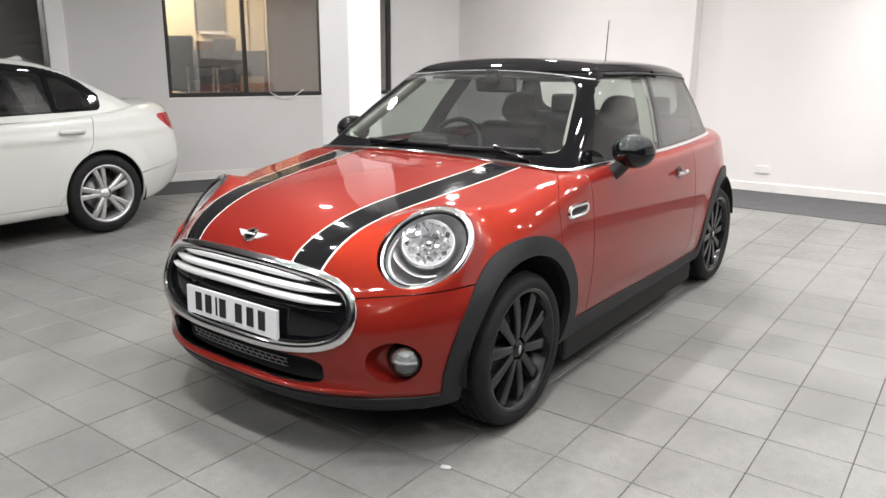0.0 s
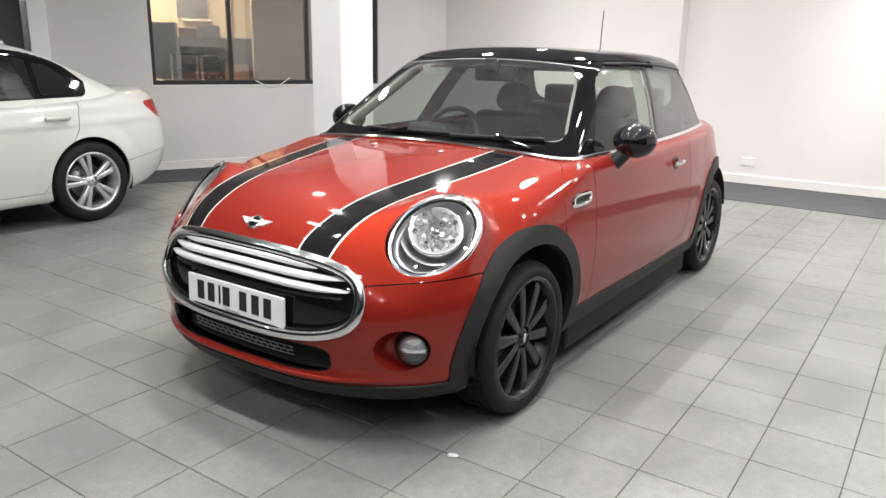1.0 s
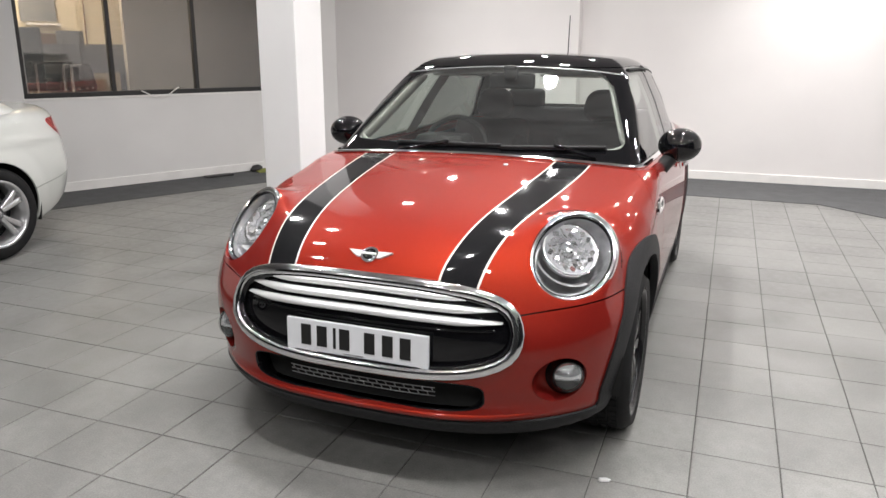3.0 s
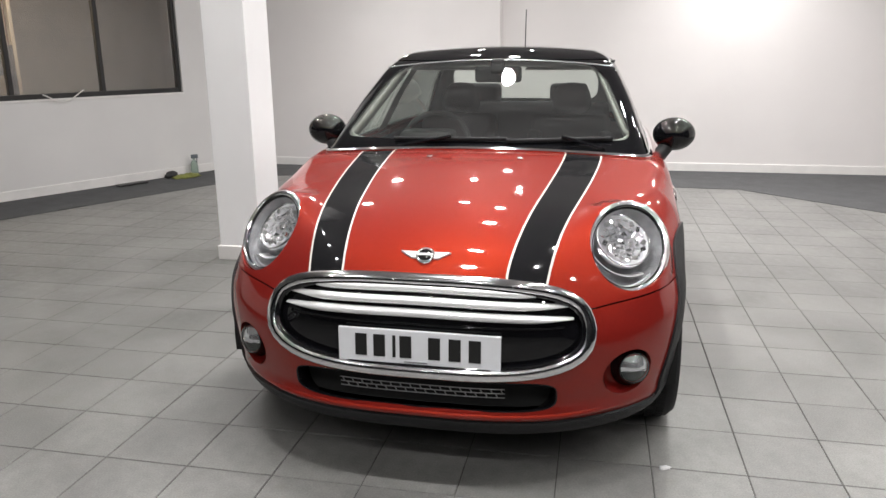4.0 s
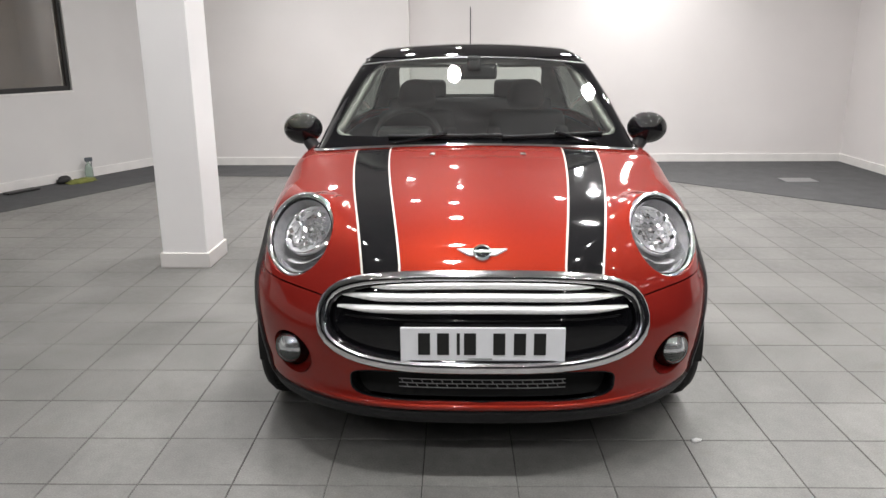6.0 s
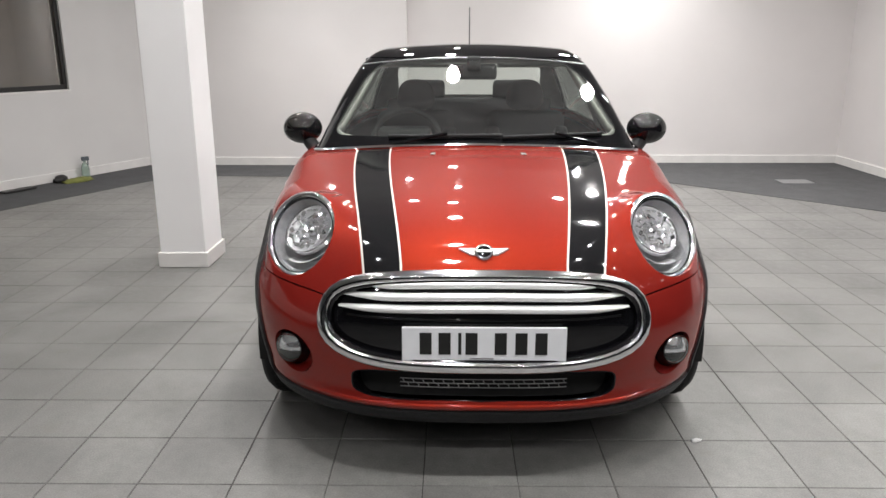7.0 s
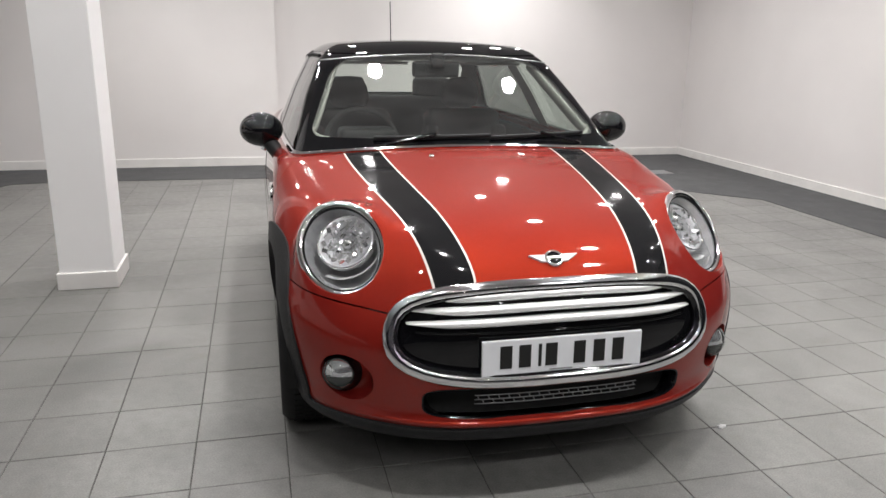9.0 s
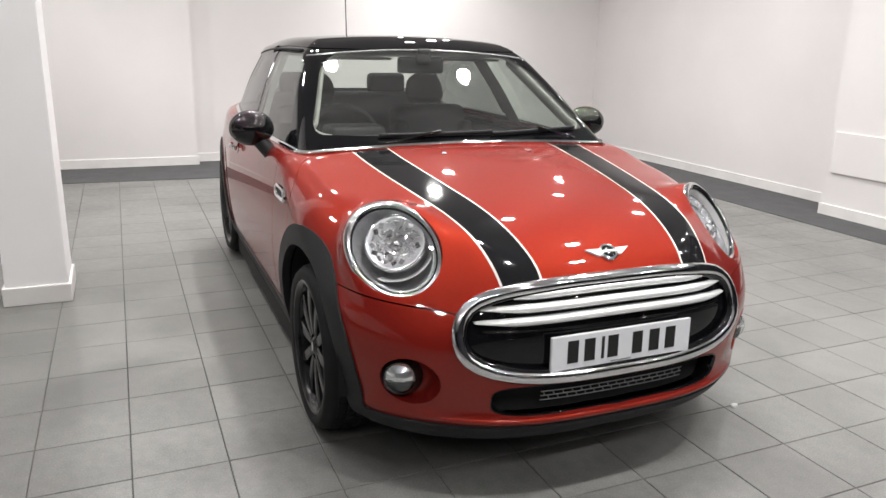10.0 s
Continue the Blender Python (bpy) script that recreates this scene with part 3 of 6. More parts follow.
def car_body(p):
    x, y, z = np.abs(p[:, 0]), p[:, 1], p[:, 2]
    w = 0.852 - 0.33 * (z - 0.58) ** 2
    w = w - 0.06 * np.maximum(0.36 - z, 0) - 0.024 * smooth01(y, 1.8, 2.5)
    yf = -0.737 + np.where(z > 0.45, 0.8, 0.6) * (z - 0.45) ** 2
    yf = yf - 0.020 * np.exp(-(((z - 0.268) / 0.026) ** 2))
    yr = 3.06 - np.where(z > 0.5, 0.35, 0.5) * (z - 0.5) ** 2
    tf = np.maximum(0.25 - y, 0) / (0.25 - yf)
    tr = np.maximum(y - 2.2, 0) / (yr - 2.2)
    t = np.maximum(tf, tr)
    e = np.where(y > 1.0, 2.75, 2.75 + 0.20 * (1 - smooth01(z, 0.45, 0.70)))
    a = ((x / w) ** e + t**e) ** (1 / e) - 1
    a = a * 0.84
    top = HOOD(y) - 0.10 * x**2 * (1 - 0.5 * smooth01(y, 0.0, 0.6))
    b = (z - top) * 0.97
    k = 0.035 + (0.205 - 0.13 * smooth01(y, -0.35, 0.1) - 0.065 * smooth01(y, 0.1, 0.6)) * np.maximum(smooth01(x, 0.25, 0.65), smooth01(y, -0.1, 0.3) * 0.05)
    # flared wheel arches
    r = np.minimum(np.hypot(y, z - 0.325), np.hypot(y - 2.495, z - 0.325))
    a = a - np.where(y < 1.0, 0.004, 0.010) * (1 - smooth01(r, 0.37, 0.52))
    # full cheeks ahead of the front wheels and behind the rear ones
    a = a - 0.028 * smooth01(y, -0.65, -0.40) * (1 - smooth01(y, -0.36, 0.02)) * (1 - smooth01(z, 0.56, 0.80))
    body = both(both(a, b, k), 0.178 + 0.012 * smooth01(y, 0.15, 0.45) + 0.14 * smooth01(y, 2.60, 2.88) - z, 0.05)
    # headlamp pods swell out of the bonnet
    q = np.stack([x, y, z], 1) - POD_C
    h = q @ POD_N
    rad = np.hypot((q @ POD_U) / 1.17, (q @ POD_V) / 0.90)
    pod = both(both(rad - 0.172 + 0.10 * np.maximum(-h, 0), h - 0.006, 0.03), -0.16 - h, 0.05)
    j = np.clip(0.5 + 0.5 * (pod - body) / 0.075, 0, 1)
    return pod + (body - pod) * j - 0.075 * j * (1 - j)


def car_cabin(p):
    x, y, z = np.abs(p[:, 0]), p[:, 1], p[:, 2]
    side = (x - (0.770 - 0.43 * (z - 0.93) - 0.10 * np.maximum(z - 1.15, 0) - np.where(y > 1.55, 0.070, 0.028) * (y - 1.55) ** 2)) * 0.92
    screen = (0.437 + 1.50 * (z - 0.955) + 0.14 * x**2 - y) * 0.55
    roof = z - (1.405 - 0.045 * ((y - 1.55) / 1.0) ** 2 - 0.10 * x**2)
    rear = (y - (2.58 - 0.38 * (z - 0.95) - 0.20 * x**2)) * 0.85
    c = both(side, screen, 0.045)
    c = both(c, rear, 0.06)
    c = both(c, roof, 0.085)
    return both(c, 0.70 - z, 0.02)


AXLES = (0.0, 2.495)
WHEEL_R, WHEEL_X = 0.308, 0.734
BODY_LIFT = 0.008


def arch_field(r):
    def field(p):
        d = np.minimum(np.hypot(p[:, 1] - AXLES[0], p[:, 2] - 0.325), np.hypot(p[:, 1] - AXLES[1], p[:, 2] - 0.325)) - r
        return np.where(np.abs(p[:, 0]) > 0.5, d, 1.0)
    return field


def grille_field(grow):
    def field(p):
        z = p[:, 2]
        v = (z - 0.548) / (0.152 + grow)
        u = np.abs(p[:, 0]) / (0.535 + grow - 0.03 * np.maximum(v, 0))
        d = (u**3.4 + np.abs(v) ** 3.0) ** (1 / 3.2) - 1
        return np.where(p[:, 1] < -0.2, d * 0.15, 1.0)
    return field


def slot_field(p):
    u, v = np.abs(p[:, 0]) / 0.43, (p[:, 2] - 0.337) / 0.049
    return np.where(p[:, 1] < -0.2, ((u**9 + np.abs(v) ** 4) ** (1 / 5) - 1) * 0.04, 1.0)


def surface_at(solid, x, z):
    """The front face of a solid over places (x, z)."""
    s = np.stack([np.asarray(x, float), np.full(len(x), 0.3), np.asarray(z, float)], 1)
    return reach(solid, s, np.tile((0.0, -1.0, 0.0), (len(x), 1)), 2.0)


def lamp_place(x, y, z):
    """A point of the body's skin near a place, and a frame on it: across, up, out."""
    c = np.array([[x, y, z]])
    for _ in range(12):
        c = c - slope(car_body, c) * car_body(c)[:, None]
    n = Vector(slope(car_body, c)[0])
    u = Vector((0, 0, 1)).cross(n).normalized()
    v = n.cross(u)
    return Vector(c[0]), u, v, n


HEADLAMP = (Vector(POD_C), Vector(POD_U), Vector(POD_V), Vector(POD_N))
FOG = lamp_place(0.640, -0.50, 0.392)
FOG_DISH = lamp_place(0.618, -0.52, 0.390)


def oval_field(place, a, b, tilt=0.0):
    c, u, v, n = (np.array(q) for q in place)
    ct, st = math.cos(tilt), math.sin(tilt)

    def field(p):
        q = p * np.where(p[:, :1] < 0, (-1.0, 1.0, 1.0), (1.0, 1.0, 1.0)) - c
        s, t = q @ u, q @ v
        s, t = s * ct + t * st, t * ct - s * st
        return np.where(np.linalg.norm(q, axis=1) < 0.45, (np.hypot(s / a, t / b) - 1) * min(a, b), 1.0)
    return field


def oval_path(place, a, b, tilt=0.0, steps=64):
    """An oval drawn on the body's skin round a lamp."""
    c, u, v, n = (np.array(q) for q in place)
    th = np.linspace(0, 2 * np.pi, steps, endpoint=False)
    s, t = a * np.cos(th), b * np.sin(th)
    ct, st = math.cos(tilt), math.sin(tilt)
    s, t = s * ct - t * st, t * ct + s * st
    p = c + s[:, None] * u + t[:, None] * v - n * 0.25
    p = reach(car_body, p, np.tile(n, (steps, 1)), 0.6)
    return p, slope(car_body, p)


HL = (0.187, 0.140, 0.0)
car = empty("hatchback_car")
tagged(car, "red three-door hatchback with black roof, bonnet stripes and black wheels", "car")

full = shell(car_body, 0.35, 2.3, 0.52, 220, 84, 110)
full = above(full, lambda p: np.where(p[:, 2] > 0.80, car_cabin(p) + 0.012, 1.0))
full = above(full, arch_field(0.352))
full = above(full, grille_field(0.0))
full, slot = divide(full, slot_field)[::-1]
full = above(full, oval_field(HEADLAMP, *HL))
full = above(full, oval_field(FOG_DISH, 0.098, 0.077))

# black lower cladding and wheel-arch trims
cladding, full = divide(full, lambda p: np.minimum(arch_field(0.425)(p), p[:, 2] - (0.250 + 0.06 * smooth01(p[:, 1], -0.1, 0.3) - 0.02 * smooth01(p[:, 1], 0.3, 2.0))))
front_trim, rest = divide(cladding, lambda p: p[:, 1] - 0.16)
rear_trim, sills = divide(rest, lambda p: 2.22 - p[:, 1])
skin("front_lower_trim", front_trim, car_body, M["plastic"], car, "matt black plastic bumper lip and front arches", 0.008, 0.03)
skin("rear_lower_trim", rear_trim, car_body, M["plastic"], car, "matt black plastic rear arches and valance", 0.008, 0.03)
for s in (1, -1):
    skin("sill", below(sills, lambda p: -p[:, 0] * s), car_body, M["plastic"], car, "matt black plastic sill", 0.006, 0.03)

GAP = 0.0022


def line_z(p):
    return p[:, 2] - (0.602 + 0.10 * np.maximum(np.abs(p[:, 0]) - 0.5, 0))


upper, bumper = above(full, lambda p: np.where(p[:, 1] < 0.3, line_z(p), 1) - GAP), below(full, lambda p: np.where(p[:, 1] < 0.3, line_z(p), 1) + GAP)
skin("front_bumper", bumper, car_body, M["paint"], car, "red painted front bumper")
WING_Y, DOOR_Y0, DOOR_Y1 = 0.245, 0.545, 1.86


def wing_line(p):
    """The bonnet's rear shut line: across the scuttle, then down the flank."""
    return p[:, 1] - np.clip(0.486 - 1.65 * (np.abs(p[:, 0]) - 0.683), 0.245, 0.445)


bonnet = below(upper, lambda p: wing_line(p) + GAP)
after = above(upper, lambda p: wing_line(p) - GAP)
wing, after = below(after, lambda p: p[:, 1] - DOOR_Y0 + GAP), above(after, lambda p: p[:, 1] - DOOR_Y0 - GAP)
door, tail = below(after, lambda p: p[:, 1] - DOOR_Y1 + GAP), above(after, lambda p: p[:, 1] - DOOR_Y1 - GAP)
skin("bonnet", bonnet, car_body, M["paint"], car, "red painted bonnet with black stripes")
skin("rear_body", tail, car_body, M["paint"], car, "red painted rear body")
doors = []
for s in (1, -1):
    skin("front_wing", below(wing, lambda p: -p[:, 0] * s), car_body, M["paint"], car)
    doors.append(skin("door", below(door, lambda p: -p[:, 0] * s), car_body, M["paint"], car, "red painted door"))


# stripes that taper towards the nose
def stripe_field(inner, outer):
    def field(p):
        t = 1 - (1 - np.clip((p[:, 1] + 0.64) / 1.06, 0, 1)) ** 1.4
        a, b = inner(t), outer(t)
        x = np.abs(p[:, 0])
        return np.maximum(a - x, x - b)
    return field


def s_in(t):
    return 0.262 + 0.118 * t


def s_out(t):
    return 0.388 + 0.150 * t


hood_top = below(bonnet, lambda p: p[:, 1] - 0.432)
black = below(hood_top, stripe_field(lambda t: s_in(t) + 0.0070, lambda t: s_out(t) - 0.0070))
edges = above(below(hood_top, stripe_field(s_in, s_out)), stripe_field(lambda t: s_in(t) + 0.0067, lambda t: s_out(t) - 0.0067))
for s in (1, -1):
    skin("bonnet_stripe", below(black, lambda p: -p[:, 0] * s), car_body, M["stripe_black"], car, "satin black stripe", 0.0012, 0)
    skin("stripe_edge", below(edges, lambda p: -p[:, 0] * s), car_body, M["stripe_white"], car, "thin white stripe border", 0.0013, 0)

# cabin: roof, pillars and glass
cab = shell(car_cabin, 1.35, 2.2, 1.0, 220, 90, 60, 2.4)
cab = above(cab, lambda p: np.where(p[:, 2] < 1.2, np.minimum(car_body(p) + 0.012, p[:, 2] - 0.90), 1.0))


def pane_field(lo, hi, r):
    """A pane on the cabin's side: between slanted lines lo(z) and hi(z) along the car, the waist and the roof's edge."""
    def field(p):
        y, z = p[:, 1], p[:, 2]
        a = both(lo(z) - y, y - hi(z), r)
        b = both(0.945 + 0.012 * (y - 0.8) - z, z - (1.316 - 0.045 * (y - 1.35) ** 2), r)
        return np.where((np.abs(p[:, 0]) > 0.45) & (slope(car_cabin, p)[:, 0] ** 2 > 0.45), both(a, b, r), 1.0)
    return field


def screen_field(p):
    x, y, z = np.abs(p[:, 0]), p[:, 1], p[:, 2]
    a = both(x - (0.680 - 0.50 * (z - 0.98)), z - (1.338 - 0.05 * x**2), 0.10)
    b = both(a, 0.988 + 0.02 * x**2 - z, 0.05)
    return np.where((y < 1.35) & (slope(car_cabin, p)[:, 1] < -0.3), b, 1.0)


def rear_field(p):
    x, z = np.abs(p[:, 0]), p[:, 2]
    return np.where(p[:, 1] > 2.3, both(both(x - 0.50, z - 1.29, 0.07), 1.06 - z, 0.07), 1.0)


cab, screen = divide(cab, screen_field)[::-1]
cab, rear_glass = divide(cab, rear_field)[::-1]
cab, door_glass = divide(cab, pane_field(lambda z: 0.71 + 0.86 * (z - 0.95), lambda z: 1.49 + 0.50 * (z - 0.97), 0.02))[::-1]
cab, quarter_glass = divide(cab, pane_field(lambda z: 1.535 + 0.48 * (z - 0.97), lambda z: 2.44 - 0.40 * (z - 0.95), 0.03))[::-1]
roof, pillars = divide(cab, lambda p: 1.340 - 0.045 * (p[:, 1] - 1.35) ** 2 - p[:, 2])
skin("roof", roof, car_cabin, M["gloss_black"], car, "gloss black roof", 0.003)


def roof_rim(y):
    """Height of the roof's lower edge along the car, and the cabin's half width there."""
    z = 1.328 - 0.045 * (y - 1.35) ** 2
    return z, 0.770 - 0.43 * (z - 0.93) - 0.10 * np.maximum(z - 1.15, 0) - np.where(y > 1.55, 0.070, 0.028) * (y - 1.55) ** 2


# spoiler that squares off the back of the roof, with a crisp trailing edge
u, wx = np.meshgrid(np.linspace(0, 1, 16), np.linspace(-1, 1, 49), indexing="ij")
y = 1.80 + u * (0.535 + 0.11 * (1 - wx**2))
z0, half = roof_rim(np.minimum(y, 2.34))
half = half + 0.006
crown = 1.407 - 0.045 * (y - 1.55) ** 2 - 0.10 * (wx * half) ** 2
top = z0 + (crown - z0) * (1 - np.abs(wx) ** (3.2 + 3.5 * u)) ** 0.5
v = np.concatenate([np.stack([wx * half, y, top], -1).reshape(-1, 3), np.stack([wx * half, y, np.minimum(z0 - 0.012, top - 0.03) + (top - z0) * 0.6], -1).reshape(-1, 3)])
n, m = 49, 16 * 49
f = [(i * n + k, i * n + k + 1, (i + 1) * n + k + 1, (i + 1) * n + k) for i in range(15) for k in range(48)]
f += [tuple(q + m for q in reversed(g)) for g in f]
f += [(15 * n + k, 15 * n + k + 1, m + 15 * n + k + 1, m + 15 * n + k) for k in range(48)]
f += [(i * n, (i + 1) * n, m + (i + 1) * n, m + i * n) for i in range(15)]
f += [(i * n + 48, m + i * n + 48, m + (i + 1) * n + 48, (i + 1) * n + 48) for i in range(15)]
spoiler = link_mesh("roof_spoiler", v, f, M["gloss_black"], car, "black spoiler along the back edge of the roof")
spoiler.data.polygons.foreach_set("use_smooth", [k < 15 * 48 for k in range(len(f))])
for s in (1, -1):
    y = np.linspace(1.16, 2.33, 40)
    z0, half = roof_rim(y)
    half = half - 0.012 * np.clip((1.34 - y) / 0.18, 0, 1) ** 2
    v, f = sweep(np.stack([s * (half + 0.001), y, z0], 1), np.tile((0.0, 0.0, 1.0), (40, 1)), [(-0.005, -0.006), (0.005, -0.006), (0.006, 0.002), (0.0, 0.006), (-0.006, 0.002)], False)
    link_mesh("roof_gutter", v, f, M["plastic"], car)
for s in (1, -1):
    skin("window_pillar", below(pillars, lambda p: -p[:, 0] * s), car_cabin, M["gloss_black"], car, "gloss black window pillars of one side")
skin("windscreen", screen, car_cabin, M["glass"], car, "clear windscreen glass", -0.002, 0)
skin("rear_window", rear_glass, car_cabin, M["glass"], car, "rear window glass", -0.002, 0)
for s in (1, -1):
    skin("door_window", below(door_glass, lambda p: -p[:, 0] * s), car_cabin, M["side_glass"], car, "clear side window", -0.002, 0)
    skin("quarter_window", below(quarter_glass, lambda p: -p[:, 0] * s), car_cabin, M["privacy_glass"], car, "tinted rear side window", -0.002, 0)

# grille: chrome surround, bars, black panel


def grille_path(grow, n=120):
    """The grille's outline on the nose."""
    th = np.linspace(0, 2 * np.pi, n, endpoint=False)
    c, s = np.cos(th), np.sin(th)
    r = np.ones(n)
    lo, hi = np.zeros(n), np.ones(n)
    for _ in range(40):
        mid = (lo + hi) / 2
        p = np.stack([c * mid, np.full(n, -0.7), 0.548 + s * mid], 1)
        inside = grille_field(grow)(p) < 0
        lo, hi = np.where(inside, mid, lo), np.where(inside, hi, mid)
    x, z = c * lo, 0.548 + s * lo
    return surface_at(car_body, x, z)


p = grille_path(-0.006)
v, f = sweep(p, slope(car_body, p), [(0.014, -0.03), (0.016, 0.003), (0.013, 0.010), (0.005, 0.014), (-0.009, 0.014), (-0.019, 0.010), (-0.024, 0.003)])
link_mesh("grille_surround", v, f, M["ring_chrome"], car, "polished chrome grille surround")
v, f = sweep(p, slope(car_body, p), [(-0.0232, 0.0025), (-0.027, 0.001), (-0.032, -0.034)])
link_mesh("grille_seal", v, f, M["gloss_black"], car)
inner = below(shell(lambda q: car_body(q + np.array([0, -0.028, 0])), 0.35, 2.3, 0.52, 160, 60, 4), grille_field(-0.004))
skin("grille_panel", inner, lambda q: car_body(q + np.array([0, -0.028, 0])), M["gloss_black"], car, "gloss black grille panel", 0, 0)
for z, half in ((0.664, 0.425), (0.629, 0.455), (0.592, 0.472)):
    xs = np.linspace(-half, half, 60)
    q = surface_at(car_body, xs, z - 0.014 * np.abs(xs / half) ** 2)
    q[:, 1] += 0.016 + 0.010 * np.abs(xs / half) ** 6
    taper = np.minimum(1, (1 - np.abs(xs / half) ** 4) * 1.2 + 0.12)
    pr = np.array([(0.0135 * math.cos(a), 0.017 * math.sin(a)) for a in np.linspace(0, 2 * math.pi, 12, endpoint=False)])
    v = np.concatenate([np.stack([np.full(12, q[i, 0]), q[i, 1] + pr[:, 1], q[i, 2] + pr[:, 0] * taper[i]], 1) for i in range(60)])
    f = [(i * 12 + k, i * 12 + (k + 1) % 12, (i + 1) * 12 + (k + 1) % 12, (i + 1) * 12 + k) for i in range(59) for k in range(12)]
    link_mesh("grille_bar", v, [tuple(reversed(g)) for g in f], M["bar_chrome"], car, "bright chrome grille bar")

xs = np.linspace(-0.45, 0.45, 60)
q = surface_at(lambda p: car_body(p + np.array([0, -0.028, 0])), xs, np.full(60, 0.553))
ring8 = [(0.005 * math.cos(a), 0.006 * math.sin(a)) for a in np.linspace(0, 2 * math.pi, 8, endpoint=False)]
v, f = sweep(q, np.tile((0.0, -1.0, 0.0), (60, 1)), ring8, False)
link_mesh("panel_ridge", v, f, M["gloss_black"], car)
xs = np.linspace(-0.66, 0.66, 80)
q = surface_at(car_body, xs, np.full(80, 0.268))
q = q - slope(car_body, q) * (0.011 * np.abs(xs / 0.66) ** 4)[:, None]
v, f = sweep(q, slope(car_body, q), [(0.010 * math.cos(a), 0.008 * math.sin(a)) for a in np.linspace(0, 2 * math.pi, 12, endpoint=False)], False)
link_mesh("bumper_bead", v, f, M["paint"], car)

# number plate with plain bars for its characters
plate = part("number_plate", boxed(-0.26, 0.26, -0.006, 0.006, -0.0555, 0.0555, 0.003), M["plate"], car, "white number plate with black characters as bars")
plate.matrix_local = pose(0, -0.724, 0.4835, -2, 0, 0)
for k, x in enumerate((-0.185, -0.125, -0.077, -0.040, 0.052, 0.117, 0.180)):
    wd = 0.010 if k == 2 else 0.038
    part("plate_bar", boxed(x - wd / 2, x + wd / 2, -0.0075, -0.0055, -0.034, 0.038), M["ink"], plate)
part("small_print_bar", boxed(-0.045, 0.03, -0.0072, -0.0055, -0.049, -0.0455), M["lamp_grey"], plate)

# wheels


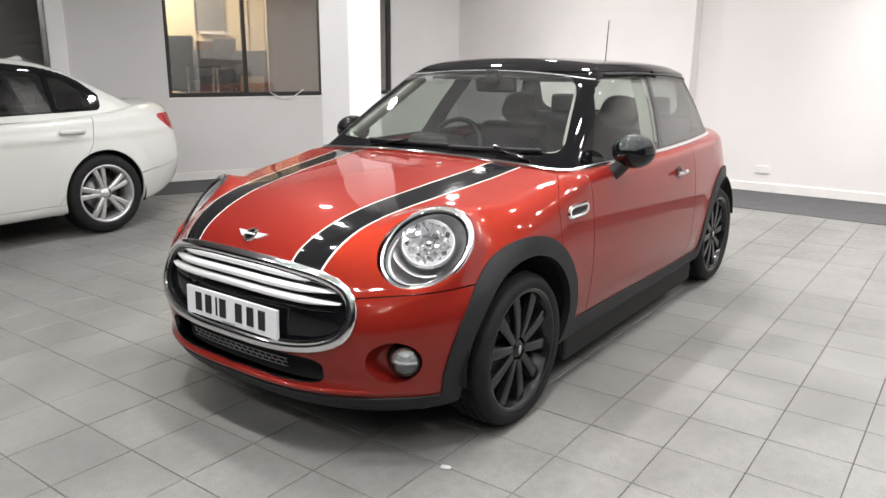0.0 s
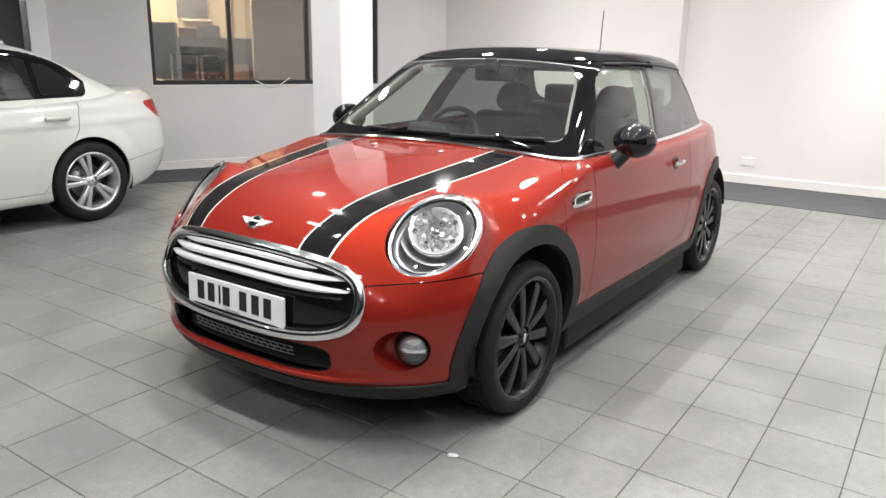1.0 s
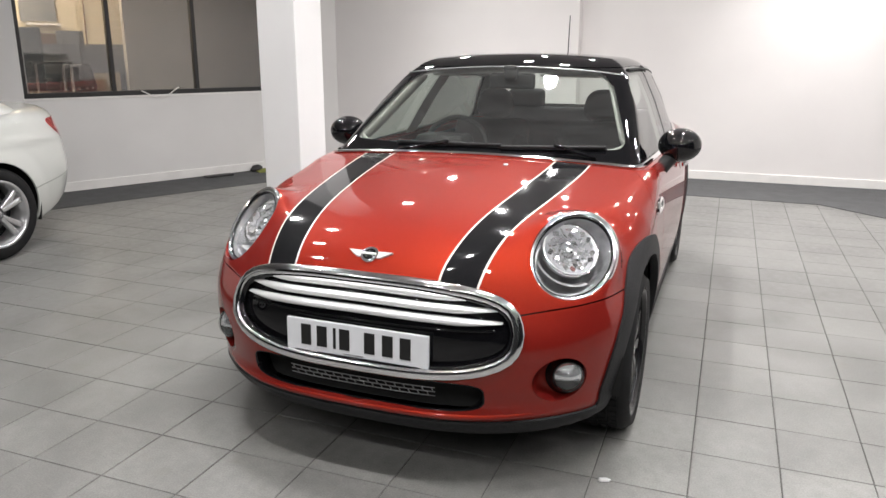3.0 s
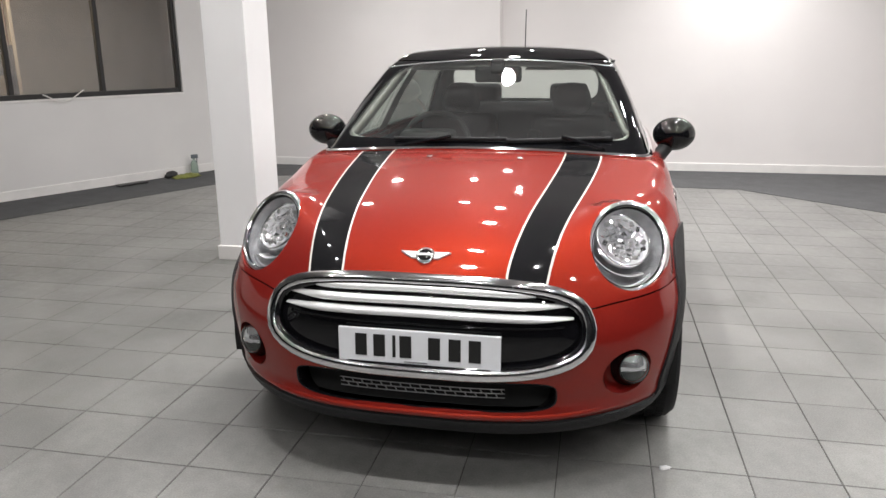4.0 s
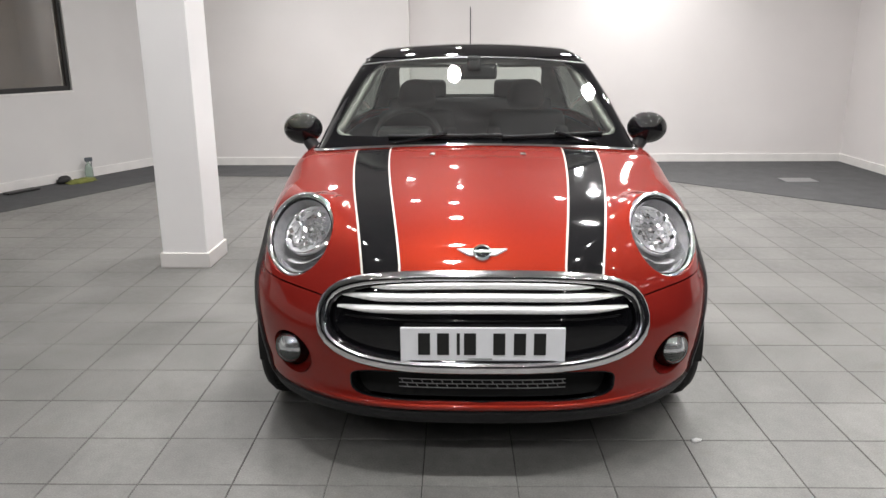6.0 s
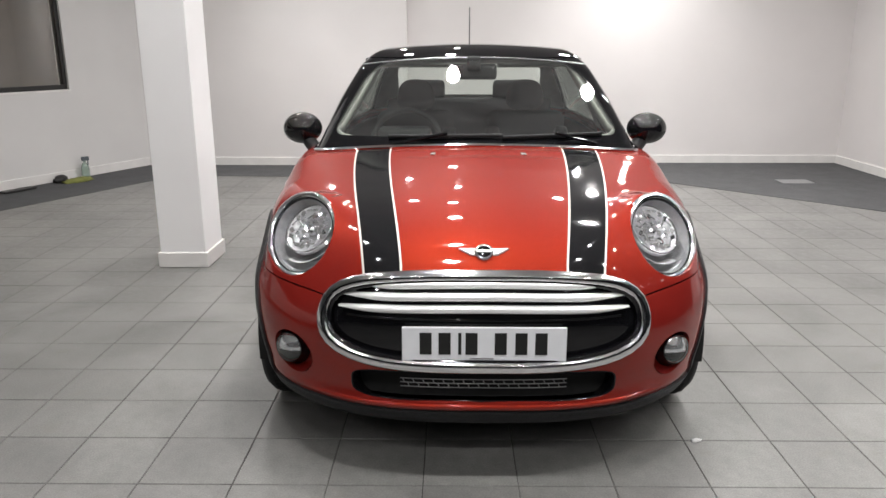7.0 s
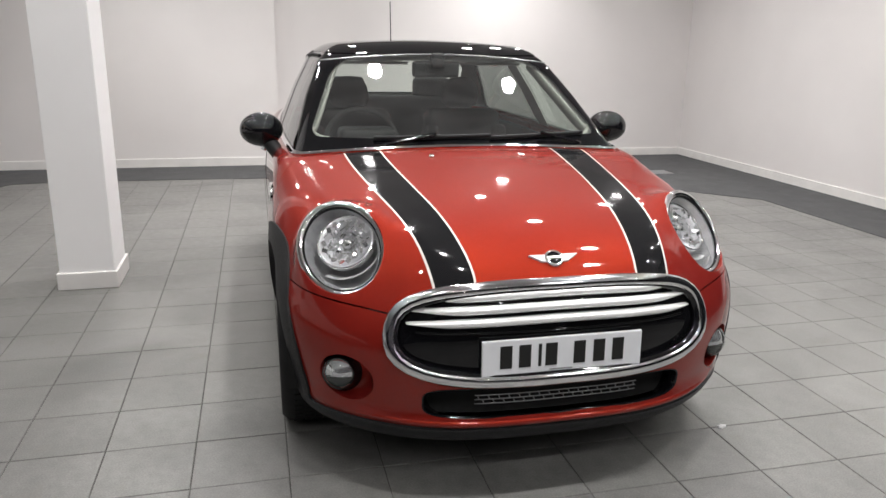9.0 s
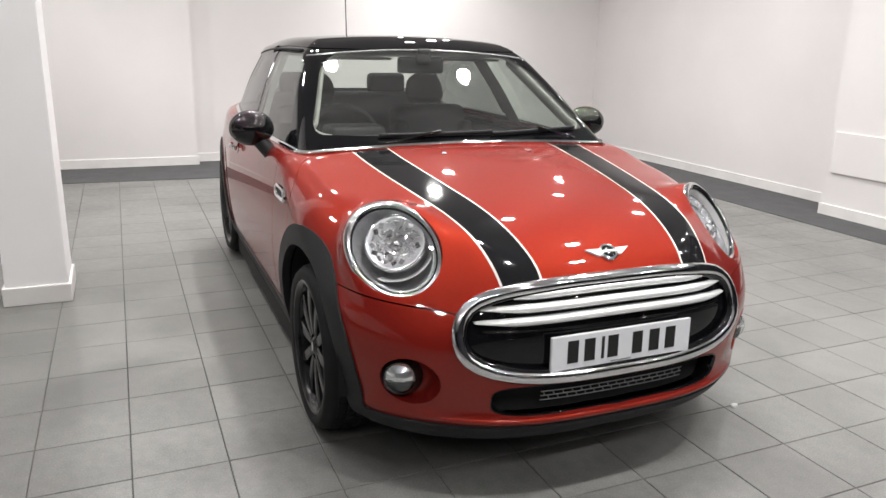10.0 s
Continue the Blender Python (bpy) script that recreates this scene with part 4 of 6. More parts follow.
def car_wheel(spokes, tyre_r, rim_r, width, metal, name="wheel", pair=0.0, spoke_w=0.034):
    """A wheel about its own centre, its face towards +x."""
    root = empty(name)
    h = width / 2
    prof = [(rim_r - 0.012, -h + 0.01), (rim_r + 0.006, -h), (tyre_r - 0.03, -h - 0.004), (tyre_r - 0.008, -h + 0.022), (tyre_r - 0.007, -h + 0.045), (tyre_r - 0.007, h - 0.045),
            (tyre_r - 0.008, h - 0.022), (tyre_r - 0.03, h + 0.004), (rim_r + 0.006, h), (rim_r - 0.012, h - 0.01)]
    v, f = lathe(prof, 72, "x", True)
    tyre = link_mesh("tyre", v, f, M["rubber"], root, "black road tyre")
    tv, tf, kk = [], [], 0
    for row in range(4):
        x0 = -h + 0.030 + row * (2 * h - 0.06) / 4
        x1 = x0 + (2 * h - 0.06) / 4 - 0.008
        for k in range(64):
            a0, a1 = 2 * math.pi * (k + 0.08 + 0.5 * (row % 2)) / 64, 2 * math.pi * (k + 0.92 + 0.5 * (row % 2)) / 64
            lift = 0.0055 if row in (1, 2) else 0.003
            for x in (x0, x1):
                for a in (a0, a1):
                    for r in (tyre_r - 0.012, tyre_r + lift - 0.0056):
                        tv.append((x, r * math.cos(a), r * math.sin(a)))
            tf += [tuple(kk + i for i in g) for g in ((1, 5, 7, 3), (0, 1, 3, 2), (4, 6, 7, 5), (0, 4, 5, 1), (2, 3, 7, 6))]
            kk += 8
    tread = link_mesh("tread", np.array(tv), tf, M["rubber"], tyre, smooth=False)
    tread["kind"] = "stuff"
    v, f = lathe([(rim_r - 0.018, h - 0.02), (rim_r - 0.012, h - 0.004), (rim_r + 0.004, h - 0.001), (rim_r + 0.004, h - 0.010), (rim_r - 0.024, h - 0.03), (rim_r - 0.03, -h + 0.02)], 72, "x")
    link_mesh("rim", v, [tuple(reversed(g)) for g in f], metal, root)
    v, f = lathe([(0.0, h - 0.022), (0.028, h - 0.022), (0.034, h - 0.03), (0.06, h - 0.04), (0.07, h - 0.075), (0.0, h - 0.08)], 40, "x")
    link_mesh("hub", v, [tuple(reversed(g)) for g in f], metal, root)
    v, f = lathe([(0.0, h - 0.019), (0.022, h - 0.019), (0.027, h - 0.022), (0.027, h - 0.03)], 32, "x")
    link_mesh("centre_cap", v, [tuple(reversed(g)) for g in f], metal, root)
    v, f = lathe([(0.0, h - 0.0175), (0.011, h - 0.0175), (0.012, h - 0.020)], 24, "x")
    link_mesh("cap_emblem", v * (1, 1.0, 1.6), [tuple(reversed(g)) for g in f], M["satin_chrome"], root)
    v, f = lathe([(0.0, 0.0), (0.14, 0.0), (0.14, -0.02), (0.0, -0.02)], 48, "x")
    link_mesh("brake_disc", v, f, M["disc"], root)
    # near-black disc stands in for the shade behind the spokes
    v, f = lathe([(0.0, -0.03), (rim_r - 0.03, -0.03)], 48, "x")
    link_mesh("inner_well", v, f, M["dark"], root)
    for k in range(spokes):
        group = k // 2 if pair else k
        ang = 2 * math.pi * (group / (spokes // 2 if pair else spokes)) + (pair if k % 2 else -pair)
        bm = bmesh.new()
        w0, w1 = spoke_w * 0.62, spoke_w
        r0, r1 = 0.045, rim_r - 0.008
        rows = []
        for i in range(6):
            t = i / 5
            r = r0 + (r1 - r0) * t
            w = (w0 + (w1 - w0) * t) / 2
            d = h - 0.030 + 0.010 * math.sin(math.pi * (0.15 + 0.7 * t))
            rows.append([bm.verts.new((d - 0.028, -w * 1.15, r)), bm.verts.new((d - 0.004, -w, r)), bm.verts.new((d, -w * 0.6, r)), bm.verts.new((d, w * 0.6, r)), bm.verts.new((d - 0.004, w, r)), bm.verts.new((d - 0.028, w * 1.15, r))])
        for a, b in zip(rows, rows[1:]):
            for q in range(5):
                bm.faces.new((a[q], a[q + 1], b[q + 1], b[q]))
        bmesh.ops.recalc_face_normals(bm, faces=bm.faces[:])
        bmesh.ops.rotate(bm, verts=bm.verts[:], cent=(0, 0, 0), matrix=Matrix.Rotation(ang, 3, "X"))
        part("spoke", bm, metal, root, smooth=False)
    for k in range(5):
        ang = 2 * math.pi * (k + 0.5) / 5
        v, f = lathe([(0.0, 0.006), (0.008, 0.006), (0.009, 0.0)], 10, "x")
        v = v + (h - 0.042, 0.052 * math.sin(ang), 0.052 * math.cos(ang))
        link_mesh("wheel_bolt", v, [tuple(reversed(g)) for g in f], M["lamp_grey"], root)
    return root


def under(ob, parent, m):
    ob.parent = parent
    ob.matrix_local = m
    return ob


proto = car_wheel(10, WHEEL_R, 0.243, 0.205, M["alloy_black"], spoke_w=0.052)
under(proto, car, pose(WHEEL_X, AXLES[0], WHEEL_R - BODY_LIFT, 7, 0, 0))
for s, ax in ((-1, 0), (1, 1), (-1, 1)):
    w = copy_thing(proto, pose(0, 0, 0))
    w.parent = car
    w.matrix_local = pose(s * (WHEEL_X - 0.028 * ax), AXLES[ax], WHEEL_R - BODY_LIFT, 20 * s, 0, 0 if s > 0 else 180)

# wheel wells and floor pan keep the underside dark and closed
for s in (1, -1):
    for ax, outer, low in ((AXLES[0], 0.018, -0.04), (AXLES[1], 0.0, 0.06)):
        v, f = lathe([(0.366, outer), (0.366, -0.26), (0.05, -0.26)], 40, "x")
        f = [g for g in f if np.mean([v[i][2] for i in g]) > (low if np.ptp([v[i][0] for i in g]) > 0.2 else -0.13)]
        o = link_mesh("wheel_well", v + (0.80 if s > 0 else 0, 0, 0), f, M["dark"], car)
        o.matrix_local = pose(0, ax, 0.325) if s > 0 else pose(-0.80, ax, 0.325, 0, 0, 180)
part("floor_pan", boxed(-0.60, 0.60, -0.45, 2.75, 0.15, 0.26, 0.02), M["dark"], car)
# hung lower than a real pan: its black side stands in for under-sill shadow
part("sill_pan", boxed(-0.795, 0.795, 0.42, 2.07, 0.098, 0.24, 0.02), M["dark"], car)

# door mirrors
for s in (1, -1):
    bm = bmesh.new()
    bmesh.ops.create_uvsphere(bm, u_segments=32, v_segments=20, radius=1)
    for q in bm.verts:
        x, y, z = q.co
        y = min(y, 0.35)
        q.co = (x * 0.098, y * 0.10, z * 0.078)
    m = part("door_mirror", bm, M["gloss_black"], car, "gloss black rounded door mirror", True)
    m.matrix_local = pose(s * 0.868, 0.872, 0.994, 0, 0, -8 * s)
    v, f = lathe([(0.001, 0.0), (0.9, 0.0), (0.94, -0.02)], 36, "y")
    link_mesh("mirror_glass", v * (0.085, 0.1, 0.066) + (0, 0.036, 0), f, M["chrome"], m)
    path = [(s * 0.775, 0.795, 0.845), (s * 0.80, 0.815, 0.895), (s * 0.832, 0.84, 0.935), (s * 0.86, 0.87, 0.97)]
    v, f = sweep(path, [(0, -1, 0)] * 4, [(0.034 * math.cos(a), 0.042 * math.sin(a)) for a in np.linspace(0, 2 * math.pi, 14, endpoint=False)], False)
    link_mesh("mirror_arm", v, f, M["plastic"], car)

# ---------------------------------------------------------------- lamps, trims and small parts of the hatchback
LAMP_M = Matrix((( *HEADLAMP[1], 0), (*HEADLAMP[2], 0), (*HEADLAMP[3], 0), (0, 0, 0, 1))).transposed()
LAMP_M.translation = HEADLAMP[0]


def lamp_part(name, piece, material, s, parent, label="", m=None):
    """A piece in lamp space (across, up, out) put on one side of the car."""
    q = moved(piece, LAMP_M if m is None else m)
    if s < 0:
        q = mirrored(q)
    return link_mesh(name, *q, material, parent, label)


def turned(v, f):
    return v, [tuple(reversed(g)) for g in f]


def flat_ring(r0, r1, z0, z1, steps=64):
    return lathe([(r0, z0 - 0.01), (r0, z1), ((r0 + r1) / 2, z1 + 0.004), (r1, z1 - 0.003), (r1, z0 - 0.03)], steps, "z")


def offset(piece, x=0, y=0, z=0):
    return piece[0] + np.array((x, y, z)), piece[1]


def stretched(piece, x=1, y=1, z=1):
    return piece[0] * np.array((x, y, z)), piece[1]


def dome(r, rise, steps=48, rows=10):
    return lathe([(r * i / rows + 1e-4, rise * (1 - (i / rows) ** 2)) for i in range(rows + 1)], steps, "z")


OV = (1.175, 0.885)
for s in (1, -1):
    head = lamp_part("headlamp", offset(stretched(flat_ring(0.139, 0.163, 0.0, 0.010), *OV), 0, 0, 0.003), M["ring_chrome"], s, car, "oval clear headlamp in a chrome ring")
    lamp_part("black_seal", stretched(lathe([(0.142, 0.012), (0.1385, 0.014), (0.1355, 0.008), (0.1355, -0.01)], 64, "z"), *OV), M["gloss_black"], s, head)
    lamp_part("lens", offset(stretched(dome(0.137, 0.020), *OV), 0, 0, 0.006), M["lens"], s, head, "clear lamp glass")
    bowl = lathe([(0.135, 0.004), (0.128, -0.02), (0.112, -0.05), (0.09, -0.078), (0.001, -0.09)], 64, "z")
    lamp_part("bowl", stretched(bowl, *OV), M["lamp_house"], s, head, "grey lamp housing")
    cx, cy = 0.028, 0.022
    unit = offset(lathe([(0.096, -0.006), (0.094, 0.0), (0.089, 0.0), (0.082, -0.012), (0.05, -0.040), (0.02, -0.055), (0.001, -0.057)], 64, "z"), cx, cy, -0.015)
    lamp_part("reflector", unit, M["reflector"], s, head, "bright faceted reflector")
    lamp_part("reflector_ring", offset(lathe([(0.099, -0.02), (0.100, 0.0), (0.097, 0.004), (0.094, -0.002), (0.093, -0.02)], 64, "z"), cx, cy, -0.013), M["chrome"], s, head)
    fac = []
    for k in range(18):
        a0 = 2 * math.pi * k / 18
        for r in (0.024, 0.041, 0.058, 0.074):
            bm = boxed(-0.008, 0.008, -0.010, 0.010, -0.003, 0.003, 0.001, 1, Matrix.Translation((cx + r * math.cos(a0 + r * 9), cy + r * math.sin(a0 + r * 9), -0.051 + (r - 0.026) * 0.85)) @ Matrix.Rotation(a0, 4, "Z") @ Matrix.Rotation(0.35 + 0.7 * math.sin(k * 2.3 + r * 90), 4, "Y") @ Matrix.Rotation(0.7 * math.sin(k * 4.1 + r * 50), 4, "X"))
            bm.verts.index_update()
            fac.append((np.array([q.co[:] for q in bm.verts]), [tuple(q.index for q in g.verts) for g in bm.faces]))
            bm.free()
    o = lamp_part("reflector_facets", joined(*fac), M["facet"], s, head)
    o.data.polygons.foreach_set("use_smooth", [False] * len(o.data.polygons))
    lamp_part("bulb_cap", offset(lathe([(0.001, 0.0), (0.013, -0.002), (0.016, -0.012), (0.016, -0.05)], 24, "z"), cx, cy, -0.019), M["satin_chrome"], s, head)
    drl = lathe([(0.099, -0.062), (0.103, -0.046), (0.111, -0.030), (0.122, -0.016), (0.127, -0.014)], 64, "z")
    keep = [g for g in drl[1] if np.mean([drl[0][i][0] * 0.97 - drl[0][i][1] * 0.24 for i in g]) < -0.03]
    lamp_part("lower_light_band", offset((drl[0], keep), cx - 0.006, cy - 0.004, -0.008), M["lamp_band"], s, head, "bright crescent light band")
    low = lathe([(0.118, -0.020), (0.124, -0.012), (0.130, -0.014)], 64, "z")
    keep = [g for g in low[1] if np.mean([low[0][i][0] for i in g]) < -0.03]
    lamp_part("indicator", stretched((low[0], keep), *OV), M["lamp_grey"], s, head)

fog_n = Vector((0.42, -0.90, 0.08)).normalized()
fog_u = Vector((fog_n.y * -1, fog_n.x, 0)).normalized()
fog_v = fog_n.cross(fog_u)
FOG_M = Matrix(((*fog_u, 0), (*fog_v, 0), (*fog_n, 0), (0, 0, 0, 1))).transposed()
FOG_M.translation = FOG[0] - fog_n * 0.004
for s in (1, -1):
    pp, nn = oval_path(FOG_DISH, 0.098, 0.077)
    hub = np.array(FOG_M.translation)
    rel = pp - hub
    az = np.arctan2(rel @ np.array(fog_v), rel @ np.array(fog_u))
    foot = hub + 0.056 * (np.cos(az)[:, None] * np.array(fog_u) + np.sin(az)[:, None] * np.array(fog_v)) - 0.055 * np.array(fog_n)
    rows = []
    for t in np.linspace(0, 1, 7):
        rows.append(pp * (1 - t) + foot * t + nn * (0.001 * (1 - t)) - np.array(fog_n) * 0.030 * math.sin(math.pi * min(1, t * 1.15)) * (1 - t) ** 0.5)
    n = len(pp)
    v = np.concatenate(rows)
    f = [(i * n + k, (i + 1) * n + k, (i + 1) * n + (k + 1) % n, i * n + (k + 1) % n) for i in range(6) for k in range(n)]
    o = (v, f) if s > 0 else mirrored((v, f))
    fog = link_mesh("fog_lamp", *o, M["paint"], car, "round fog lamp set in a recess of the bumper")
    # black collar; its outer flare also stands in for shadow in the recess
    lamp_part("lamp_collar", lathe([(0.070, -0.040), (0.060, -0.030), (0.0535, -0.014), (0.052, -0.006), (0.050, -0.012)], 40, "z"), M["gloss_black"], s, fog, "", FOG_M)
    lamp_part("lamp_glass", offset(dome(0.051, 0.026, 40, 8), 0, 0, -0.006), M["lens"], s, fog, "clear fog lamp glass", FOG_M)
    up = dome(0.047, 0.020, 40, 8)
    keep_up = [g for g in up[1] if np.mean([up[0][i][1] for i in g]) > -0.006]
    keep_lo = [g for g in up[1] if np.mean([up[0][i][1] for i in g]) <= -0.006]
    lamp_part("reflector", offset((up[0], keep_up), 0, 0, -0.012), M["fog_reflector"], s, fog, "", FOG_M)
    lamp_part("lower_shade", offset((up[0], keep_lo), 0, 0, -0.013), M["gloss_black"], s, fog, "", FOG_M)
    lamp_part("shelf", (np.array([(-0.047, -0.006, -0.012), (0.047, -0.006, -0.012), (0.03, -0.006, 0.009), (-0.03, -0.006, 0.009)]), [(0, 1, 2, 3)]), M["chrome"], s, fog, "", FOG_M)

# lower air intake
pan = below(shell(lambda q: car_body(q + np.array([0, -0.06, 0])), 0.35, 2.3, 0.52, 160, 60, 4), lambda q: slot_field(q) - 0.006)
skin("intake_back", pan, lambda q: car_body(q + np.array([0, -0.06, 0])), M["dark"], car, "", 0, 0)
xs = np.linspace(-1, 1, 90, endpoint=False)
ang = np.linspace(0, 2 * np.pi, 96, endpoint=False)
sx = 0.43 * np.sign(np.cos(ang)) * np.abs(np.cos(ang)) ** 0.24
sz = 0.337 + 0.049 * np.sign(np.sin(ang)) * np.abs(np.sin(ang)) ** 0.5
pp = surface_at(car_body, sx, sz)
v, f = sweep(pp, slope(car_body, pp), [(0.004, -0.002), (0.001, 0.002), (-0.003, -0.002), (-0.003, -0.055), (0.004, -0.055)])
link_mesh("intake_rim", v, f, M["gloss_black"], car)
for z in (0.354, 0.339, 0.324):
    xx = np.linspace(-0.27, 0.27, 30)
    q = surface_at(car_body, xx, np.full(30, z))
    q[:, 1] += 0.02
    v, f = sweep(q, np.tile((0, -1.0, 0.2), (30, 1)), ring(0.0017, 6), False)
    link_mesh("intake_wire", v, f, M["lamp_grey"], car)
for row, z in enumerate((0.3465, 0.3315)):
    for k in range(17):
        x0 = -0.262 + 0.0325 * k + (0.016 if row else 0)
        if x0 > 0.268:
            continue
        q = surface_at(car_body, np.array([x0, x0 + 0.006]), np.array([z + 0.0075, z - 0.0075]))
        q[:, 1] += 0.02
        v, f = sweep(q, np.tile((0, -1.0, 0.2), (2, 1)), ring(0.0016, 5), False)
        link_mesh("intake_tie", v, f, M["lamp_grey"], car)

# winged badge, plain shapes
bc, bu, bv, bn = lamp_place(0.0, -0.607, 0.748)
BADGE = Matrix(((*bu, 0), (*bv, 0), (*bn, 0), (0, 0, 0, 1))).transposed()
BADGE.translation = bc + bn * 0.001
badge = link_mesh("bonnet_badge", *moved(lathe([(0.031, -0.004), (0.031, 0.006), (0.027, 0.009), (0.023, 0.006)], 40, "z"), BADGE), M["chrome"], car, "chrome winged bonnet badge")
link_mesh("badge_disc", *moved(dome(0.024, 0.004, 32, 5), BADGE @ Matrix.Translation((0, 0, 0.004))), M["gloss_black"], badge)
part("badge_bar", boxed(-0.026, 0.026, -0.004, 0.004, 0.006, 0.011, 0.001, 1, BADGE), M["bar_chrome"], badge)
for s in (1, -1):
    for k, (ln, z) in enumerate(((0.082, 0.010), (0.070, 0.001), (0.056, -0.008))):
        bm = bmesh.new()
        pts = [(0.026, z - 0.004), (ln - 0.012, z - 0.003), (ln, z + 0.005), (0.026, z + 0.0045)]
        lo = [bm.verts.new((s * x, y, -0.004)) for x, y in pts]
        hi = [bm.verts.new((s * x, y, 0.005)) for x, y in pts]
        bm.faces.new(hi), bm.faces.new(lo[::-1])
        for i in range(4):
            j = (i + 1) % 4
            bm.faces.new((lo[i], lo[j], hi[j], hi[i]))
        bmesh.ops.recalc_face_normals(bm, faces=bm.faces[:])
        bmesh.ops.bevel(bm, geom=bm.edges[:], offset=0.001, segments=1, affect="EDGES")
        bmesh.ops.transform(bm, matrix=BADGE, verts=bm.verts[:])
        part("badge_wing", bm, M["bar_chrome"], badge)

# washer jets on the bonnet
for x in (-0.19, 0.20):
    c, u, v_, n = lamp_place(x, 0.29, 0.95)
    m = Matrix(((*u, 0), (*v_, 0), (*n, 0), (0, 0, 0, 1))).transposed()
    m.translation = c
    part("washer_jet", boxed(-0.011, 0.011, -0.014, 0.014, -0.004, 0.008, 0.004, 2, m), M["satin_chrome"], car, "", True)


# chrome waist strip where the cabin meets the body
def waist(th):
    start = np.tile((0.0, 1.6, 0.0), (len(th), 1))
    way = np.stack([np.sin(th), -np.cos(th), np.zeros(len(th))], 1)
    lo, hi = np.full(len(th), 0.80), np.full(len(th), 1.08)
    for _ in range(26):
        mid = (lo + hi) / 2
        start[:, 2] = mid
        p = reach(car_cabin, start, way, 2.5)
        inside = car_body(p) < 0
        lo, hi = np.where(inside, mid, lo), np.where(inside, hi, mid)
    start[:, 2] = (lo + hi) / 2
    return reach(car_cabin, start, way, 2.5)


wp = waist(np.linspace(0, 2 * np.pi, 260, endpoint=False))
wn = slope(car_body, wp) + slope(car_cabin, wp)
v, f = sweep(wp + wn * 0.004, wn, [(0.012 * math.cos(a0), 0.0075 * math.sin(a0)) for a0 in np.linspace(0, 2 * math.pi, 12, endpoint=False)])
link_mesh("waist_strip", v, f, M["chrome"], car, "chrome waistline strip")

# strip along the front edge of the roof, added in place of its highlight
xs = np.linspace(-0.575, 0.575, 50)
st = np.stack([xs, np.full(50, 1.4), 1.338 - 0.035 * (xs / 0.575) ** 2], 1)
rp = reach(car_cabin, st, np.tile((0.0, -1.0, 0.0), (50, 1)), 1.2)
v, f = sweep(rp, slope(car_cabin, rp), [(0.006 * math.cos(a0), 0.004 * math.sin(a0)) for a0 in np.linspace(0, 2 * math.pi, 10, endpoint=False)], False)
link_mesh("roof_edge_strip", v, f, M["lamp_grey"], car, "thin grey strip standing for the roof edge highlight above the windscreen")

# wipers
for x0, x1, z0, z1, xp in ((-0.40, 0.12, 0.984, 0.990, 0.02), (0.12, 0.58, 0.983, 0.994, 0.42)):
    xs = np.linspace(x0, x1, 24)
    st = np.stack([xs, np.full(24, 1.4), np.linspace(z0, z1, 24)], 1)
    q = reach(car_cabin, st, np.tile((0.0, -1.0, 0.0), (24, 1)), 1.4)
    n = slope(car_cabin, q)
    v, f = sweep(q + n * 0.012, n, [(0.006, -0.008), (0.007, 0.002), (0.003, 0.010), (-0.003, 0.010), (-0.007, 0.002), (-0.006, -0.008)], False)
    wiper = link_mesh("wiper", v, f, M["plastic"], car, "black windscreen wiper")
    q2 = q[::3] + n[::3] * 0.026 + np.array((0, 0, 0.004))
    sel = np.linspace(0, 1, 6)[:, None]
    tip, base = q[len(q) // 2] + n[0] * 0.03, np.array((x0 + 0.02 if x0 < 0 else x1 - 0.03, 0.0, 0.965))
    base[1] = reach(car_cabin, np.array([[base[0], 1.4, 0.965]]), np.array([[0.0, -1.0, 0.0]]), 1.4)[0, 1] - 0.015
    v, f = sweep(base + (tip - base) * sel, np.tile(n[0], (6, 1)), [(0.009 * math.cos(a0), 0.006 * math.sin(a0)) for a0 in np.linspace(0, 2 * math.pi, 8, endpoint=False)], False)
    link_mesh("wiper_arm", v, f, M["gloss_black"], wiper)

# roof aerial
v, f = sweep([(0, 2.40, 1.34), (0, 2.402, 1.38), (0, 2.41, 1.50), (0, 2.425, 1.652)], [(0, -1, 0.2)] * 4, ring(0.0035, 8), False)
aerial = link_mesh("aerial", v, f, M["plastic"], car, "thin black roof aerial")
v, f = lathe([(0.022, 0.0), (0.02, 0.01), (0.008, 0.018), (0.001, 0.02)], 20, "z")
link_mesh("aerial_base", *offset((v, f), 0, 2.40, 1.362), M["plastic"], aerial)


# side vents, door handles, fuel flap
def on_side(y, z, s=1):
    p = reach(car_body, np.array([[0.0, y, z]]), np.array([[1.0, 0, 0]]), 2.0)[0]
    n = Vector(slope(car_body, p[None])[0])
    u = Vector((0, 1, 0))
    u = (u - n * u.dot(n)).normalized()
    m = Matrix(((*u, 0), (*n.cross(u), 0), (*n, 0), (0, 0, 0, 1))).transposed()
    m.translation = p
    return m


